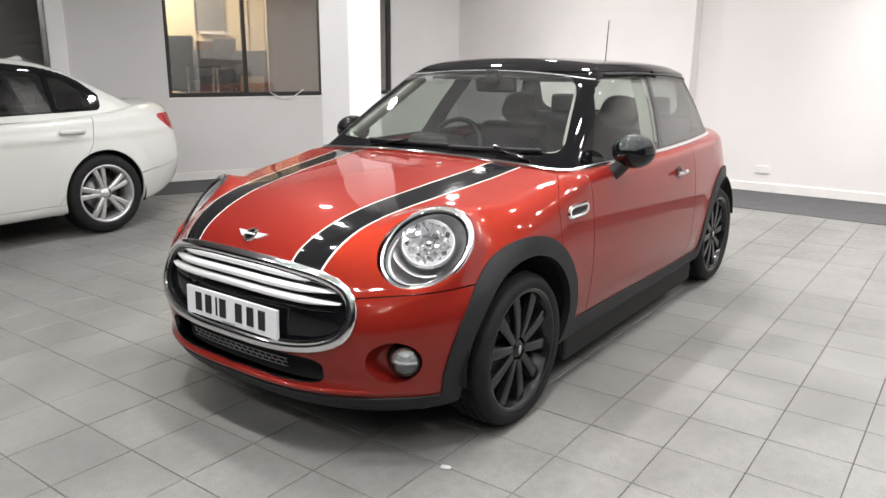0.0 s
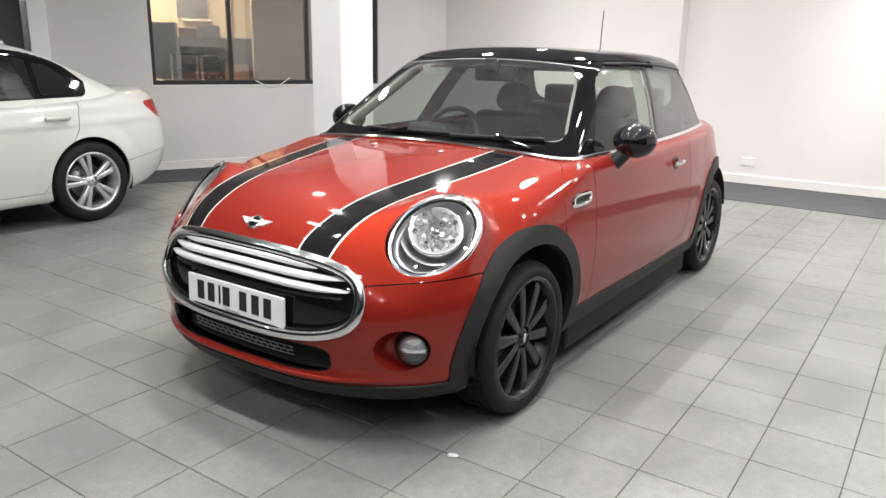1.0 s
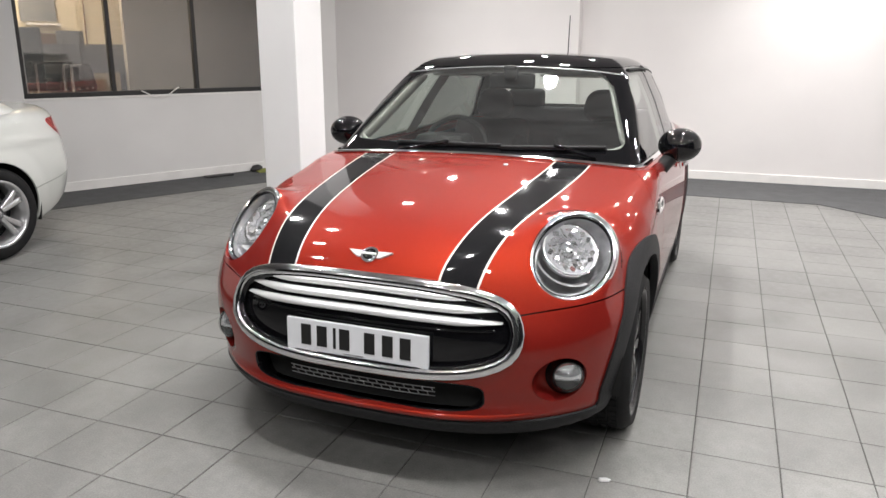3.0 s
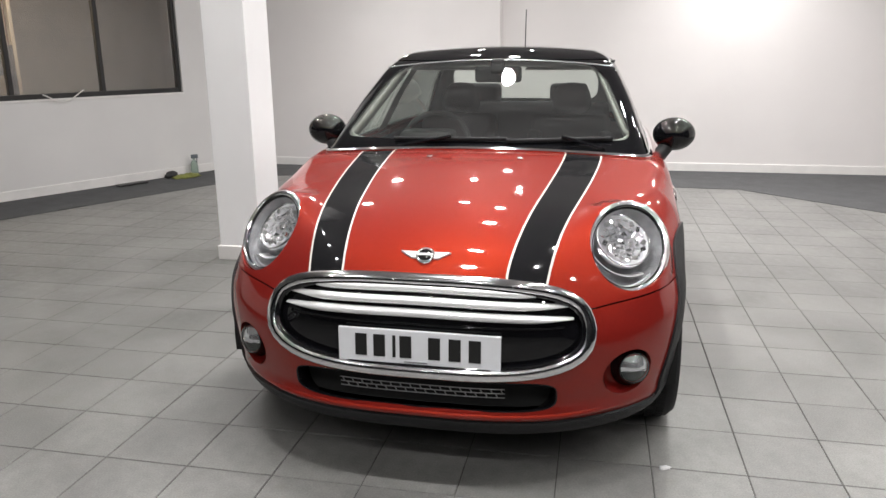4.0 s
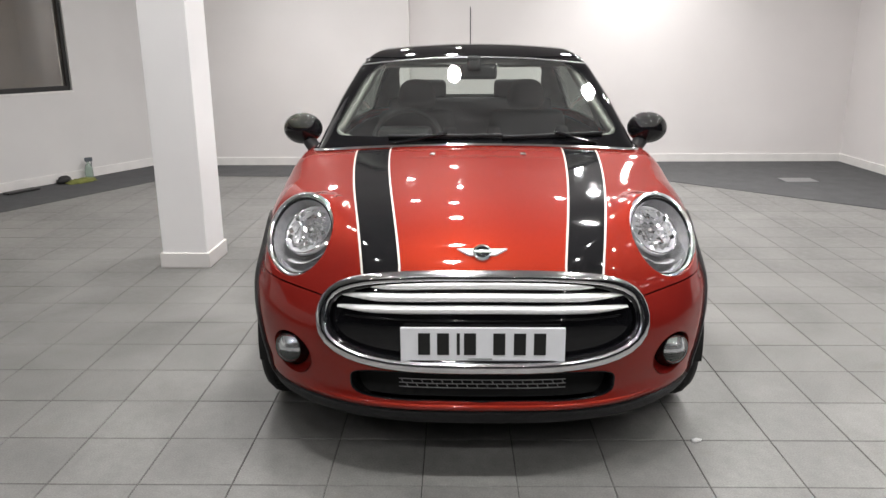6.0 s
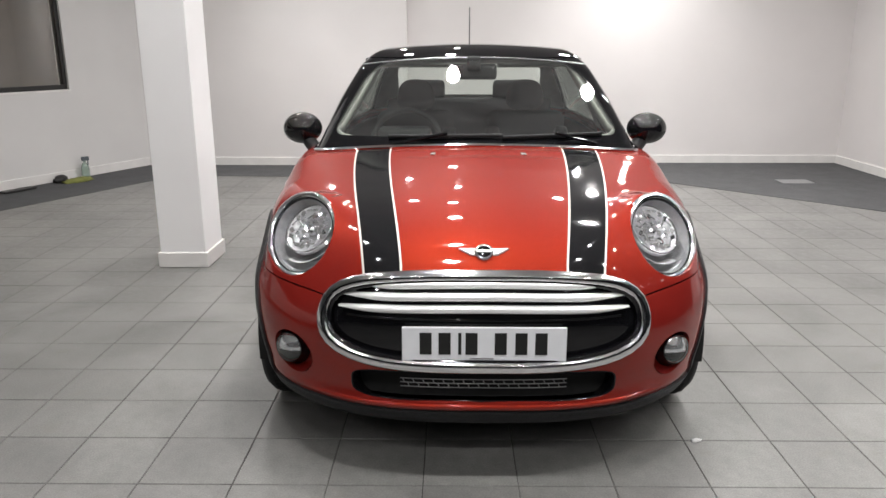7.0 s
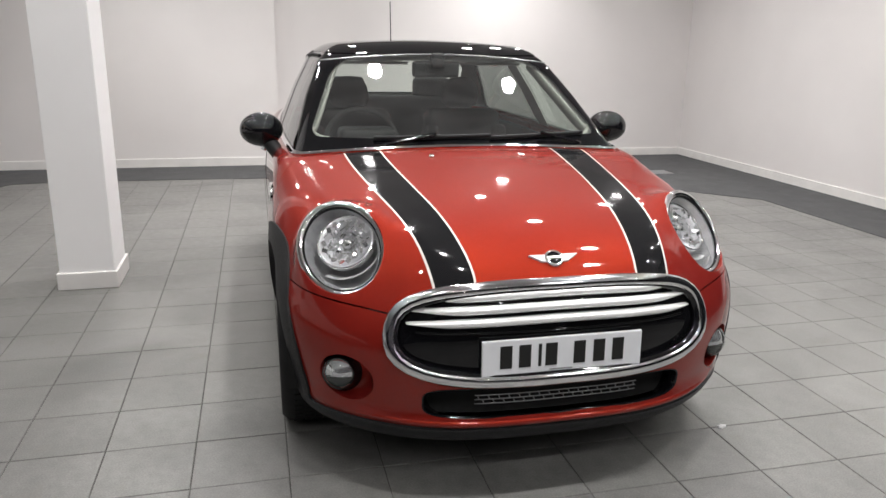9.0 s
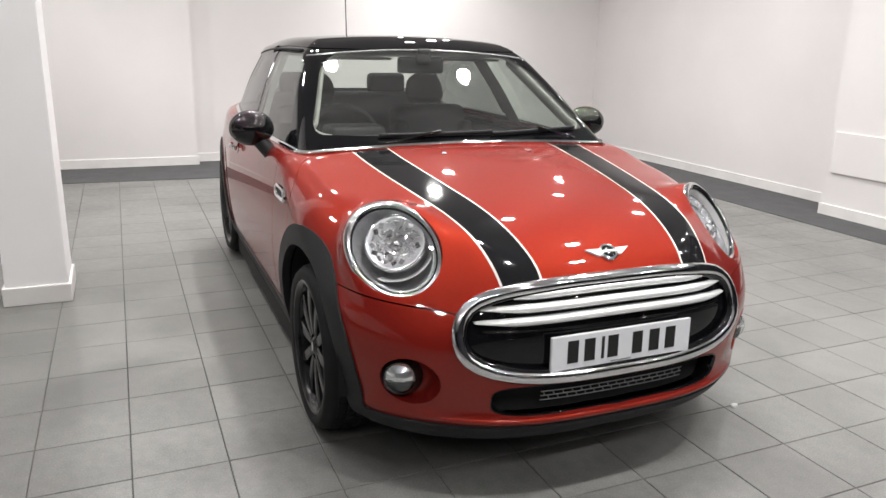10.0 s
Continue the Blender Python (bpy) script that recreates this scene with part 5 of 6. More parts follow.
th12 = np.linspace(0, 2 * np.pi, 40, endpoint=False)
vent_path = np.stack([0.080 * np.sign(np.cos(th12)) * np.abs(np.cos(th12)) ** 0.5 + 0.012 * np.sin(th12), 0.020 * np.sign(np.sin(th12)) * np.abs(np.sin(th12)) ** 0.5, np.zeros(40)], 1)
for s in (1, -1):
    m = on_side(0.40, 0.792)
    q = moved(sweep(vent_path, np.tile((0, 0, 1.0), (40, 1)), [(0.009, -0.01), (0.009, 0.006), (0.0, 0.012), (-0.009, 0.006), (-0.009, -0.01)]), m)
    vent = link_mesh("side_vent", *(q if s > 0 else mirrored(q)), M["chrome"], car, "chrome-ringed oval side vent")
    q = moved((np.concatenate([vent_path * 0.95, [(0, 0, 0.0)]]) + (0, 0, 0.003), [(i, (i + 1) % 40, 40) for i in range(40)]), m)
    link_mesh("vent_inset", *(q if s > 0 else mirrored(q)), M["plastic"], vent)
    m = on_side(1.60, 0.812)
    ell = np.stack([0.045 * np.cos(th12), 0.034 * np.sin(th12), np.zeros(40)], 1)
    q = moved((np.concatenate([ell, [(0, 0, 0)]]) + (0, 0, 0.002), [(i, (i + 1) % 40, 40) for i in range(40)]), m)
    cup = link_mesh("handle_cup", *(q if s > 0 else mirrored(q)), M["gloss_black"], doors[0 if s > 0 else 1])
    hp = np.stack([np.linspace(-0.075, 0.075, 14), np.zeros(14), 0.012 + 0.026 * np.cos(np.linspace(-1.3, 1.3, 14))], 1)
    q = moved(sweep(hp, np.tile((0, 0, 1.0), (14, 1)), [(0.013 * math.cos(a0), 0.008 * math.sin(a0)) for a0 in np.linspace(0, 2 * math.pi, 12, endpoint=False)], False), m)
    link_mesh("door_handle", *(q if s > 0 else mirrored(q)), M["chrome"], doors[0 if s > 0 else 1], "chrome door handle")

# ---------------------------------------------------------------- cabin interior
skin("headliner", below(roof, lambda p: np.abs(p[:, 0]) - 0.60), lambda q: car_cabin(q), M["liner"], car, "pale headlining", -0.035, 0)
behind_door = above(door_glass, lambda p: p[:, 1] - (1.335 + 0.50 * (p[:, 2] - 0.97)))
inner_pillars = above(pillars, lambda p: p[:, 2] - 0.985)
for s in (1, -1):
    skin("pillar_trim", below(inner_pillars, lambda p: -p[:, 0] * s), car_cabin, M["trim_beige"], car, "pale cloth pillar trim", -0.022, 0)
    skin("centre_pillar_trim", below(behind_door, lambda p: -p[:, 0] * s), car_cabin, M["liner"], car, "pale cloth trim inside the centre pillar", -0.030, 0)
    skin("door_card", below(above(door, lambda p: p[:, 2] - 0.30), lambda p: -p[:, 0] * s), car_body, M["dash"], car, "dark inner door panel", -0.05, 0)
skin("boot_lining", above(tail, lambda p: p[:, 2] - 0.30), car_body, M["dash"], car, "", -0.05, 0)
skin("bulkhead", below(above(wing, lambda p: p[:, 2] - 0.3), lambda p: p[:, 1] - 0.62), car_body, M["dash"], car, "", -0.05, 0)

for s in (1, -1):
    # slim trim along the inside of each windscreen pillar, curling in at its foot
    zs = np.concatenate([np.full(5, 0.985) + np.array((0.0, 0.002, 0.008, 0.018, 0.032)), np.linspace(1.03, 1.315, 10)])
    xe = np.concatenate([0.668 - np.array((0.085, 0.062, 0.040, 0.024, 0.014)), 0.668 - 0.50 * (zs[5:] - 0.98) - 0.012])
    ye = 0.437 + 1.50 * (zs - 0.955) + 0.14 * xe**2 + 0.045
    path = np.stack([s * xe, ye, zs], 1)
    prof = [(-0.010, -0.05), (-0.009, 0.004), (0.0, 0.010), (0.009, 0.004), (0.010, -0.05)]
    out = np.tile((0.0, -1.0, 0.35), (15, 1))
    v, f = sweep(path, out, prof, False)
    link_mesh("inner_pillar_trim", v, f, M["trim_beige"], car, "pale inner windscreen pillar trim")

bm = boxed(-0.68, 0.68, 0.62, 1.06, 0.70, 0.965, 0.06, 4)
for q in bm.verts:
    q.co.z -= 0.10 * smooth01(np.array([q.co.y]), 0.9, 1.06)[0] * 0.5
    q.co.y += 0.10 * q.co.x**2
part("dashboard", bm, M["dash"], car, "dark textured dashboard", True)
part("instrument_hood", boxed(-0.50, -0.22, 0.92, 1.10, 0.90, 0.985, 0.035, 3), M["dash"], car, "", True)
wheel_m = pose(-0.36, 1.17, 0.885, 66, 0, 0)
v, f = lathe([(0.185 + 0.015 * math.cos(a0), 0.015 * math.sin(a0)) for a0 in np.linspace(0, 2 * math.pi, 12, endpoint=False)], 48, "z", True)
steer = link_mesh("steering_wheel", *moved((v, f), wheel_m), M["dash"], car, "black three-spoke steering wheel")
part("steering_boss", boxed(-0.06, 0.06, -0.05, 0.05, -0.02, 0.03, 0.025, 3, wheel_m), M["dash"], steer, "", True)
for a0 in (-20, 200, 270):
    part("steering_spoke", boxed(0.03, 0.18, -0.018, 0.018, -0.008, 0.008, 0.006, 2, wheel_m @ Matrix.Rotation(radians(a0), 4, "Z")), M["dash"], steer, "", True)


def rounded_rest(lean, tall):
    bm = bmesh.new()
    bmesh.ops.create_uvsphere(bm, u_segments=28, v_segments=18, radius=1)
    for q in bm.verts:
        x, y, z = (math.copysign(abs(c) ** 0.72, c) for c in q.co)
        q.co = (x * (0.116 - 0.014 * z), y * 0.062, tall + 0.102 + z * 0.096)
    bmesh.ops.transform(bm, matrix=lean, verts=bm.verts[:])
    return bm


def seat(x, y, w=0.48, tall=0.555):
    bm = boxed(x - w / 2, x + w / 2, y - 0.52, y + 0.02, 0.38, 0.56, 0.06, 3)
    ob = part("seat_cushion", bm, M["seat"], car, "black cloth seat", True)
    lean = Matrix.Translation((x, y, 0.48)) @ Matrix.Rotation(radians(-20), 4, "X")
    part("seat_back", boxed(-w / 2, w / 2, -0.075, 0.075, 0.0, tall, 0.072, 5, lean), M["seat"], ob, "", True)
    for s in (1, -1):
        part("side_bolster", boxed(s * (w / 2 - 0.03) - 0.045, s * (w / 2 - 0.03) + 0.045, -0.12, 0.05, 0.08, tall - 0.12, 0.04, 3, lean), M["seat"], ob, "", True)
        part("headrest_post", boxed(s * 0.06 - 0.006, s * 0.06 + 0.006, -0.006, 0.006, tall - 0.05, tall + 0.09, 0.003, 1, lean), M["satin_chrome"], ob)
    part("headrest", rounded_rest(lean, tall), M["seat"], ob, "black rounded headrest", True)
    return ob


seat(-0.345, 1.66)
seat(0.345, 1.66)
part("rear_bench", boxed(-0.58, 0.58, 2.02, 2.36, 0.40, 0.58, 0.06, 3), M["seat"], car, "black rear bench seat", True)
part("rear_seat_back", boxed(-0.58, 0.58, -0.06, 0.06, 0.0, 0.565, 0.05, 3, Matrix.Translation((0, 2.30, 0.50)) @ Matrix.Rotation(radians(-18), 4, "X")), M["seat"], car, "black rear seat backrest", True)
for s in (1, -1):
    part("rear_headrest", boxed(s * 0.30 - 0.13, s * 0.30 + 0.13, 2.44, 2.54, 1.02, 1.165, 0.045, 4), M["seat"], car, "", True)
bm = boxed(-0.12, 0.12, -0.022, 0.022, -0.04, 0.04, 0.02, 4)
o = part("interior_mirror", bm, M["dash"], car, "black interior mirror", True)
o.matrix_local = pose(0.0, 1.06, 1.265, 0, 0, 0)
part("mirror_stalk", boxed(-0.035, 0.035, 1.00, 1.06, 1.27, 1.345, 0.015, 2), M["dash"], car, "", True)
for s in (1, -1):
    part("sun_visor", boxed(s * 0.30 - 0.17, s * 0.30 + 0.17, 1.12, 1.28, 1.285, 1.298, 0.005, 2), M["liner"], car)

# the car stands a touch askew of the tile grid
car.matrix_world = Matrix.Translation((-0.010, -0.498, BODY_LIFT)) @ Matrix.Rotation(radians(-0.3), 4, "Z") @ Matrix.Translation((0, 0.5, 0))

# ---------------------------------------------------------------- the white saloon
S_TOP = spline([-0.85, -0.70, -0.3, 0.55, 1.0, 2.9, 3.30, 3.70, 3.90], [0.55, 0.66, 0.83, 0.95, 0.95, 0.99, 1.03, 1.03, 0.99])


def saloon_body(p):
    x, y, z = np.abs(p[:, 0]), p[:, 1], p[:, 2]
    w = 0.893 - 0.30 * (z - 0.55) ** 2 + 0.010 * np.exp(-((z - 0.80) / 0.03) ** 2)
    yf = -0.80 + 0.8 * (z - 0.45) ** 2
    yr = 3.865 - np.where(z > 0.55, 0.55, 1.4) * (z - 0.55) ** 2
    tf = np.maximum(0.3 - y, 0) / (0.3 - yf)
    tr = np.maximum(y - 2.6, 0) / (yr - 2.6)
    t = np.maximum(tf, tr)
    a = (((x / w) ** 2.9 + t**2.9) ** (1 / 2.9) - 1) * 0.88
    r = np.minimum(np.hypot(y, z - 0.33), np.hypot(y - 2.81, z - 0.33))
    a = a - 0.016 * (1 - smooth01(r, 0.35, 0.50))
    b = z - (S_TOP(y) - 0.05 * x**2)
    k = 0.10 - 0.05 * smooth01(y, 0.2, 0.8) + 0.03 * smooth01(y, 2.9, 3.5)
    return both(both(a, b, k), 0.20 + 0.12 * smooth01(y, 3.2, 3.8) - z, 0.05)


def saloon_cabin(p):
    x, y, z = np.abs(p[:, 0]), p[:, 1], p[:, 2]
    side = (x - (0.80 - 0.44 * (z - 0.95) - 0.03 * (y - 1.7) ** 2)) * 0.91
    screen = (0.55 + 1.75 * (z - 0.95) + 0.35 * x**2 - y) * 0.5
    roof = z - (1.43 - 0.050 * (y - 1.55) ** 2 - 0.06 * x**2)
    rear = (y - (3.42 - 2.0 * (z - 0.98) - 0.25 * x**2)) * 0.45
    c = both(both(side, screen, 0.05), rear, 0.08)
    return both(both(c, roof, 0.08), 0.75 - z, 0.02)


saloon = empty("saloon_car")
tagged(saloon, "white four-door saloon car with silver alloy wheels", "car")


def s_arch(r):
    return lambda p: np.where(np.abs(p[:, 0]) > 0.5, np.minimum(np.hypot(p[:, 1], p[:, 2] - 0.33), np.hypot(p[:, 1] - 2.81, p[:, 2] - 0.33)) - r, 1.0)


sb = shell(saloon_body, 0.4, 2.7, 0.55, 180, 70, 110, 2.6)
sb = above(sb, lambda p: np.where(p[:, 2] > 0.85, saloon_cabin(p) + 0.008, 1.0))
sb = above(sb, s_arch(0.352))


def tail_field(p):
    x, y, z = np.abs(p[:, 0]), p[:, 1], p[:, 2]
    zc = 0.850
    return np.where((y > 3.1) & (x > 0.3), both(both(np.abs(z - zc) - 0.080, 3.42 + 1.5 * np.maximum(zc + 0.05 - z, 0) - y, 0.03), 0.42 - x, 0.02), 1.0)


sb, tail_lamps = divide(sb, tail_field)[::-1]
for s in (1, -1):
    skin("tail_lamp", below(tail_lamps, lambda p: -p[:, 0] * s), saloon_body, M["red_lens"], saloon, "red tail lamp", 0.002, 0.02)


def s_cut(piece, line):
    """Divides a skin at a shut line with a fine gap."""
    return below(piece, lambda p: line(p) + 0.0025), above(piece, lambda p: line(p) - 0.0025)


skirt, sb = s_cut(sb, lambda p: np.where((p[:, 1] > 0.36) & (p[:, 1] < 2.46), p[:, 2] - 0.285, 1.0))
skin("side_skirt", skirt, saloon_body, M["white_paint"], saloon, "white side skirt", 0.006, 0.03)
nose, sb = s_cut(sb, lambda p: p[:, 1] - 0.58)
front_door, sb = s_cut(sb, lambda p: p[:, 1] - 1.62 - 0.02 * p[:, 2])
rear_bumper, sb = s_cut(sb, lambda p: np.where(p[:, 1] > 3.1, p[:, 2] - 0.475 - 0.10 * (p[:, 1] - 3.3), 1.0))


def rear_door_line(p):
    y, z = p[:, 1], p[:, 2]
    return y - np.where(z > 0.74, 2.73 + 0.22 * (z - 0.74), 2.73 - 0.72 * (0.74 - z))


rear_door, rear_quarter = s_cut(sb, rear_door_line)
skin("front_body", nose, saloon_body, M["white_paint"], saloon, "white bonnet and front wings")
skin("rear_body", rear_quarter, saloon_body, M["white_paint"], saloon, "white rear wings and boot lid")
skin("rear_bumper", rear_bumper, saloon_body, M["white_paint"], saloon, "white rear bumper")
for s in (1, -1):
    skin("front_door", below(front_door, lambda p: -p[:, 0] * s), saloon_body, M["white_paint"], saloon)
    skin("rear_door", below(rear_door, lambda p: -p[:, 0] * s), saloon_body, M["white_paint"], saloon)

sc = shell(saloon_cabin, 1.4, 2.3, 1.02, 280, 120, 60, 2.6)
sc = above(sc, lambda p: np.where(p[:, 2] < 1.2, np.minimum(saloon_body(p) + 0.008, p[:, 2] - 0.93), 1.0))


def side_zone(lo, hi, base, top, r=0.03):
    def field(p):
        y, z = p[:, 1], p[:, 2]
        a = both(lo(z) - y, y - hi(z), r)
        b = both(base - z + 0.012 * (y - 1), z - (top - 0.07 * (y - 1.55) ** 2), r)
        return np.where((np.abs(p[:, 0]) > 0.4) & (slope(saloon_cabin, p)[:, 0] ** 2 > 0.35), both(a, b, r), 1.0)
    return field


surround, sc = divide(sc, side_zone(lambda z: 0.72 + 1.55 * (z - 0.95), lambda z: 2.925 - 1.10 * np.maximum(z - 1.10, 0) - 0.12 * np.maximum(1.10 - z, 0), 0.962, 1.385, 0.05))
glass1, surround = divide(surround, side_zone(lambda z: 0.82 + 1.55 * (z - 0.95), lambda z: 1.62 + 0.1 * (z - 0.95), 0.975, 1.338, 0.02))
glass2, surround = divide(surround, side_zone(lambda z: 1.71 + 0.1 * (z - 0.95), lambda z: 2.50 + 0.0 * z, 0.975, 1.338, 0.02))
glass3, surround = divide(surround, side_zone(lambda z: 2.54 + 0.0 * z, lambda z: 2.835 - 1.10 * np.maximum(z - 1.08, 0) - 0.25 * np.maximum(1.08 - z, 0), 0.985, 1.318, 0.03))
front_glass, sc = divide(sc, lambda p: np.where((p[:, 1] < 1.7) & (slope(saloon_cabin, p)[:, 1] < -0.3), both(both(np.abs(p[:, 0]) - 0.70 + 0.4 * (p[:, 2] - 0.95), p[:, 2] - 1.38, 0.04), 0.99 - p[:, 2], 0.03), 1.0))
back_glass, sc = divide(sc, lambda p: np.where((p[:, 1] > 2.2) & (slope(saloon_cabin, p)[:, 1] > 0.3), both(both(np.abs(p[:, 0]) - 0.66 + 0.4 * (p[:, 2] - 0.95), p[:, 2] - 1.36, 0.04), 1.03 - p[:, 2], 0.03), 1.0))
skin("roof", sc, saloon_cabin, M["white_paint"], saloon, "white roof and pillars")
skin("windscreen", front_glass, saloon_cabin, M["tint_glass"], saloon, "", -0.002, 0)
skin("rear_screen", back_glass, saloon_cabin, M["tint_glass"], saloon, "", -0.002, 0)
for s in (1, -1):
    skin("window_surround", below(surround, lambda p: -p[:, 0] * s), saloon_cabin, M["gloss_black"], saloon, "black window surround", 0.003, 0.01)
    for nm, g in (("front_window", glass1), ("rear_window", glass2), ("quarter_light", glass3)):
        skin(nm, below(g, lambda p: -p[:, 0] * s), saloon_cabin, M["tint_glass"], saloon, "dark side glass", -0.001, 0)
    st = np.array([[0.0, 2.57, 0.840]])
    p0 = reach(saloon_body, st, np.array([[1.0, 0, 0]]), 2.0)[0]
    hp = np.stack([0.012 + 0.022 * np.cos(np.linspace(-1.35, 1.35, 14)) + p0[0], np.linspace(-0.10, 0.10, 14) + p0[1], np.full(14, p0[2])], 1)
    q = sweep(hp, np.tile((1.0, 0, 0), (14, 1)), [(0.016 * math.cos(a0), 0.010 * math.sin(a0)) for a0 in np.linspace(0, 2 * math.pi, 12, endpoint=False)], False)
    link_mesh("door_handle", *(q if s > 0 else mirrored(q)), M["white_paint"], saloon)
    q = offset(q, 0, -1.02, -0.005)
    link_mesh("door_handle", *(q if s > 0 else mirrored(q)), M["white_paint"], saloon)
    for ax in (0.0, 2.81):
        v, f = lathe([(0.37, 0.0), (0.37, -0.30), (0.05, -0.30)], 40, "x")
        f = [g for g in f if np.mean([v[i][2] for i in g]) > -0.13]
        o = link_mesh("wheel_well", v + (0.86 if s > 0 else 0, 0, 0), f, M["dark"], saloon)
        o.matrix_local = pose(0, ax, 0.33) if s > 0 else pose(-0.86, ax, 0.33, 0, 0, 180)
bm = bmesh.new()
fin = [(2.50, 1.375, 0.030), (2.70, 1.362, 0.034), (2.69, 1.405, 0.010), (2.67, 1.411, 0.008), (2.60, 1.392, 0.014)]
lf = [bm.verts.new((-w, y, z)) for y, z, w in fin]
rt = [bm.verts.new((w, y, z)) for y, z, w in fin]
bm.faces.new(lf), bm.faces.new(rt[::-1])
for i in range(5):
    j = (i + 1) % 5
    bm.faces.new((lf[i], rt[i], rt[j], lf[j]))
bmesh.ops.recalc_face_normals(bm, faces=bm.faces[:])
bmesh.ops.bevel(bm, geom=bm.edges[:], offset=0.004, segments=2, affect="EDGES")
part("roof_fin", bm, M["white_paint"], saloon, "white roof aerial fin", True)
part("cabin_floor", boxed(-0.66, 0.66, -0.6, 3.4, 0.22, 0.34, 0.03), M["dark"], saloon)
part("cabin_lining", boxed(-0.70, 0.70, 0.7, 2.95, 0.34, 0.90, 0.05), M["dash"], saloon)
for x in (-0.36, 0.36):
    for y in (1.75, 2.65):
        part("seat_back", boxed(-0.24, 0.24, -0.07, 0.07, 0.0, 0.52 if y < 2 else 0.36, 0.06, 3, Matrix.Translation((x, y, 0.60)) @ Matrix.Rotation(radians(-20), 4, "X")), M["seat"], saloon, "", True)
        part("headrest", boxed(x - 0.13, x + 0.13, y + 0.16, y + 0.27, 1.09 if y < 2 else 0.98, 1.26 if y < 2 else 1.13, 0.05, 3), M["seat"], saloon, "", True)
sw = car_wheel(10, 0.325, 0.232, 0.225, M["alloy"], "wheel", 0.17, 0.042)
under(sw, saloon, pose(0.775, 2.81, 0.325, 12, 0, 0))
for s, y in ((-1, 2.81), (1, 0.0), (-1, 0.0)):
    w = copy_thing(sw, pose(0, 0, 0))
    w.parent = saloon
    w.matrix_local = pose(s * 0.775, y, 0.325, 31 * s, 0, 0 if s > 0 else 180)
saloon.matrix_world = pose(-4.35, -2.01, 0, 0, 0, 2)

# ---------------------------------------------------------------- office windows and what stands behind them


def slant(ob):
    ob.matrix_world = SLANT @ ob.matrix_world
    return ob


window = empty("window_1")
fr = 0.045
spans = ((WIN0, MULLIONS[0]), MULLIONS, (MULLIONS[1], WIN1))
part("window_sill", boxed(WIN0 - 0.01, WIN1 + 0.01, -0.006, 0.16, SILL - 0.02, SILL, 0.004), M["skirting"], window, "white painted sill")
part("bottom_rail", boxed(WIN0, WIN1, 0.03, 0.09, SILL, SILL + 0.05, 0.004), M["frame_black"], window)
part("top_rail", boxed(WIN0, WIN1, 0.03, 0.09, HEAD - 0.05, HEAD, 0.004), M["frame_black"], window)
for x in (WIN0 + 0.02, *MULLIONS, WIN1 - 0.02):
    part("mullion", boxed(x - 0.022, x + 0.022, 0.028, 0.092, SILL + 0.05, HEAD - 0.05, 0.004), M["frame_black"], window)
for a0, b0 in spans:
    part("pane", boxed(a0 + 0.025, b0 - 0.025, 0.056, 0.060, SILL + 0.05, HEAD - 0.05), M["pane"], window)
slant(tagged(window, "dark-framed office window of three panes", "window", kind="structure"))

opening = empty("door_1")
part("jamb", boxed(OFFICE_DOOR - 0.14, OFFICE_DOOR + 0.03, -0.03, 0.19, 0, 2.43, 0.004), M["column"], opening, "white door jamb")
part("head", boxed(OFFICE_DOOR + 0.03, 9.0, 0.02, 0.14, 2.34, 2.40, 0.004), M["frame_black"], opening)
for x in (OFFICE_DOOR + 0.06, 6.3, 7.6, 8.97):
    part("post", boxed(x - 0.03, x + 0.03, 0.03, 0.10, 0, 2.34, 0.004), M["satin_chrome"], opening)
for a0, b0 in ((OFFICE_DOOR + 0.09, 6.27), (6.33, 7.57), (7.63, 8.94)):
    part("pane", boxed(a0, b0, 0.06, 0.066, 0.01, 2.34), M["pane"], opening)
slant(tagged(opening, "glazed office front with slim metal posts", "door", kind="structure"))

office = part("wall_office", boxed(-0.3, 9.3, 3.3, 3.4, 0, WALL_H), M["office_wall"])
slant(structure(office, "cream office back wall"))
for x in (0.1, 9.3):
    slant(structure(part("wall_office_end", boxed(x - 0.05, x + 0.05, 0.16, 3.3, 0, WALL_H), M["office_wall"]), "cream office end wall"))
slant(structure(part("wall_partition", boxed(0.16, 2.30, 1.1, 1.18, 0.45, WALL_H), M["partition"]), "grey-brown office partition screen"))

lamp = part("office_ceiling_light", boxed(2.9, 4.1, 1.6, 2.8, WALL_H - 0.06, WALL_H - 0.01, 0.01), M["office_lamp"])
slant(tagged(lamp, "lit warm office ceiling panel", "ceiling light", kind="structure"))


# added backing: catches showroom light so the panes don't read black
slant(structure(part("wall_screen", boxed(4.95, 9.1, 0.42, 0.46, 0, 2.6), M["screen_grey"]), "grey backing added behind the glazed front to catch light"))
# added divider: blocks the office lamp so the glazed front stays dim
slant(structure(part("wall_office_divider", boxed(4.55, 4.65, 0.16, 3.3, 0, WALL_H), M["partition"]), "unseen divider added to keep the office light off the glazed front"))
slant(structure(part("office_floor", boxed(0.15, 4.55, 0.17, 3.3, 0.0, 0.45), M["carpet"]), "raised carpeted office floor", "floor"))


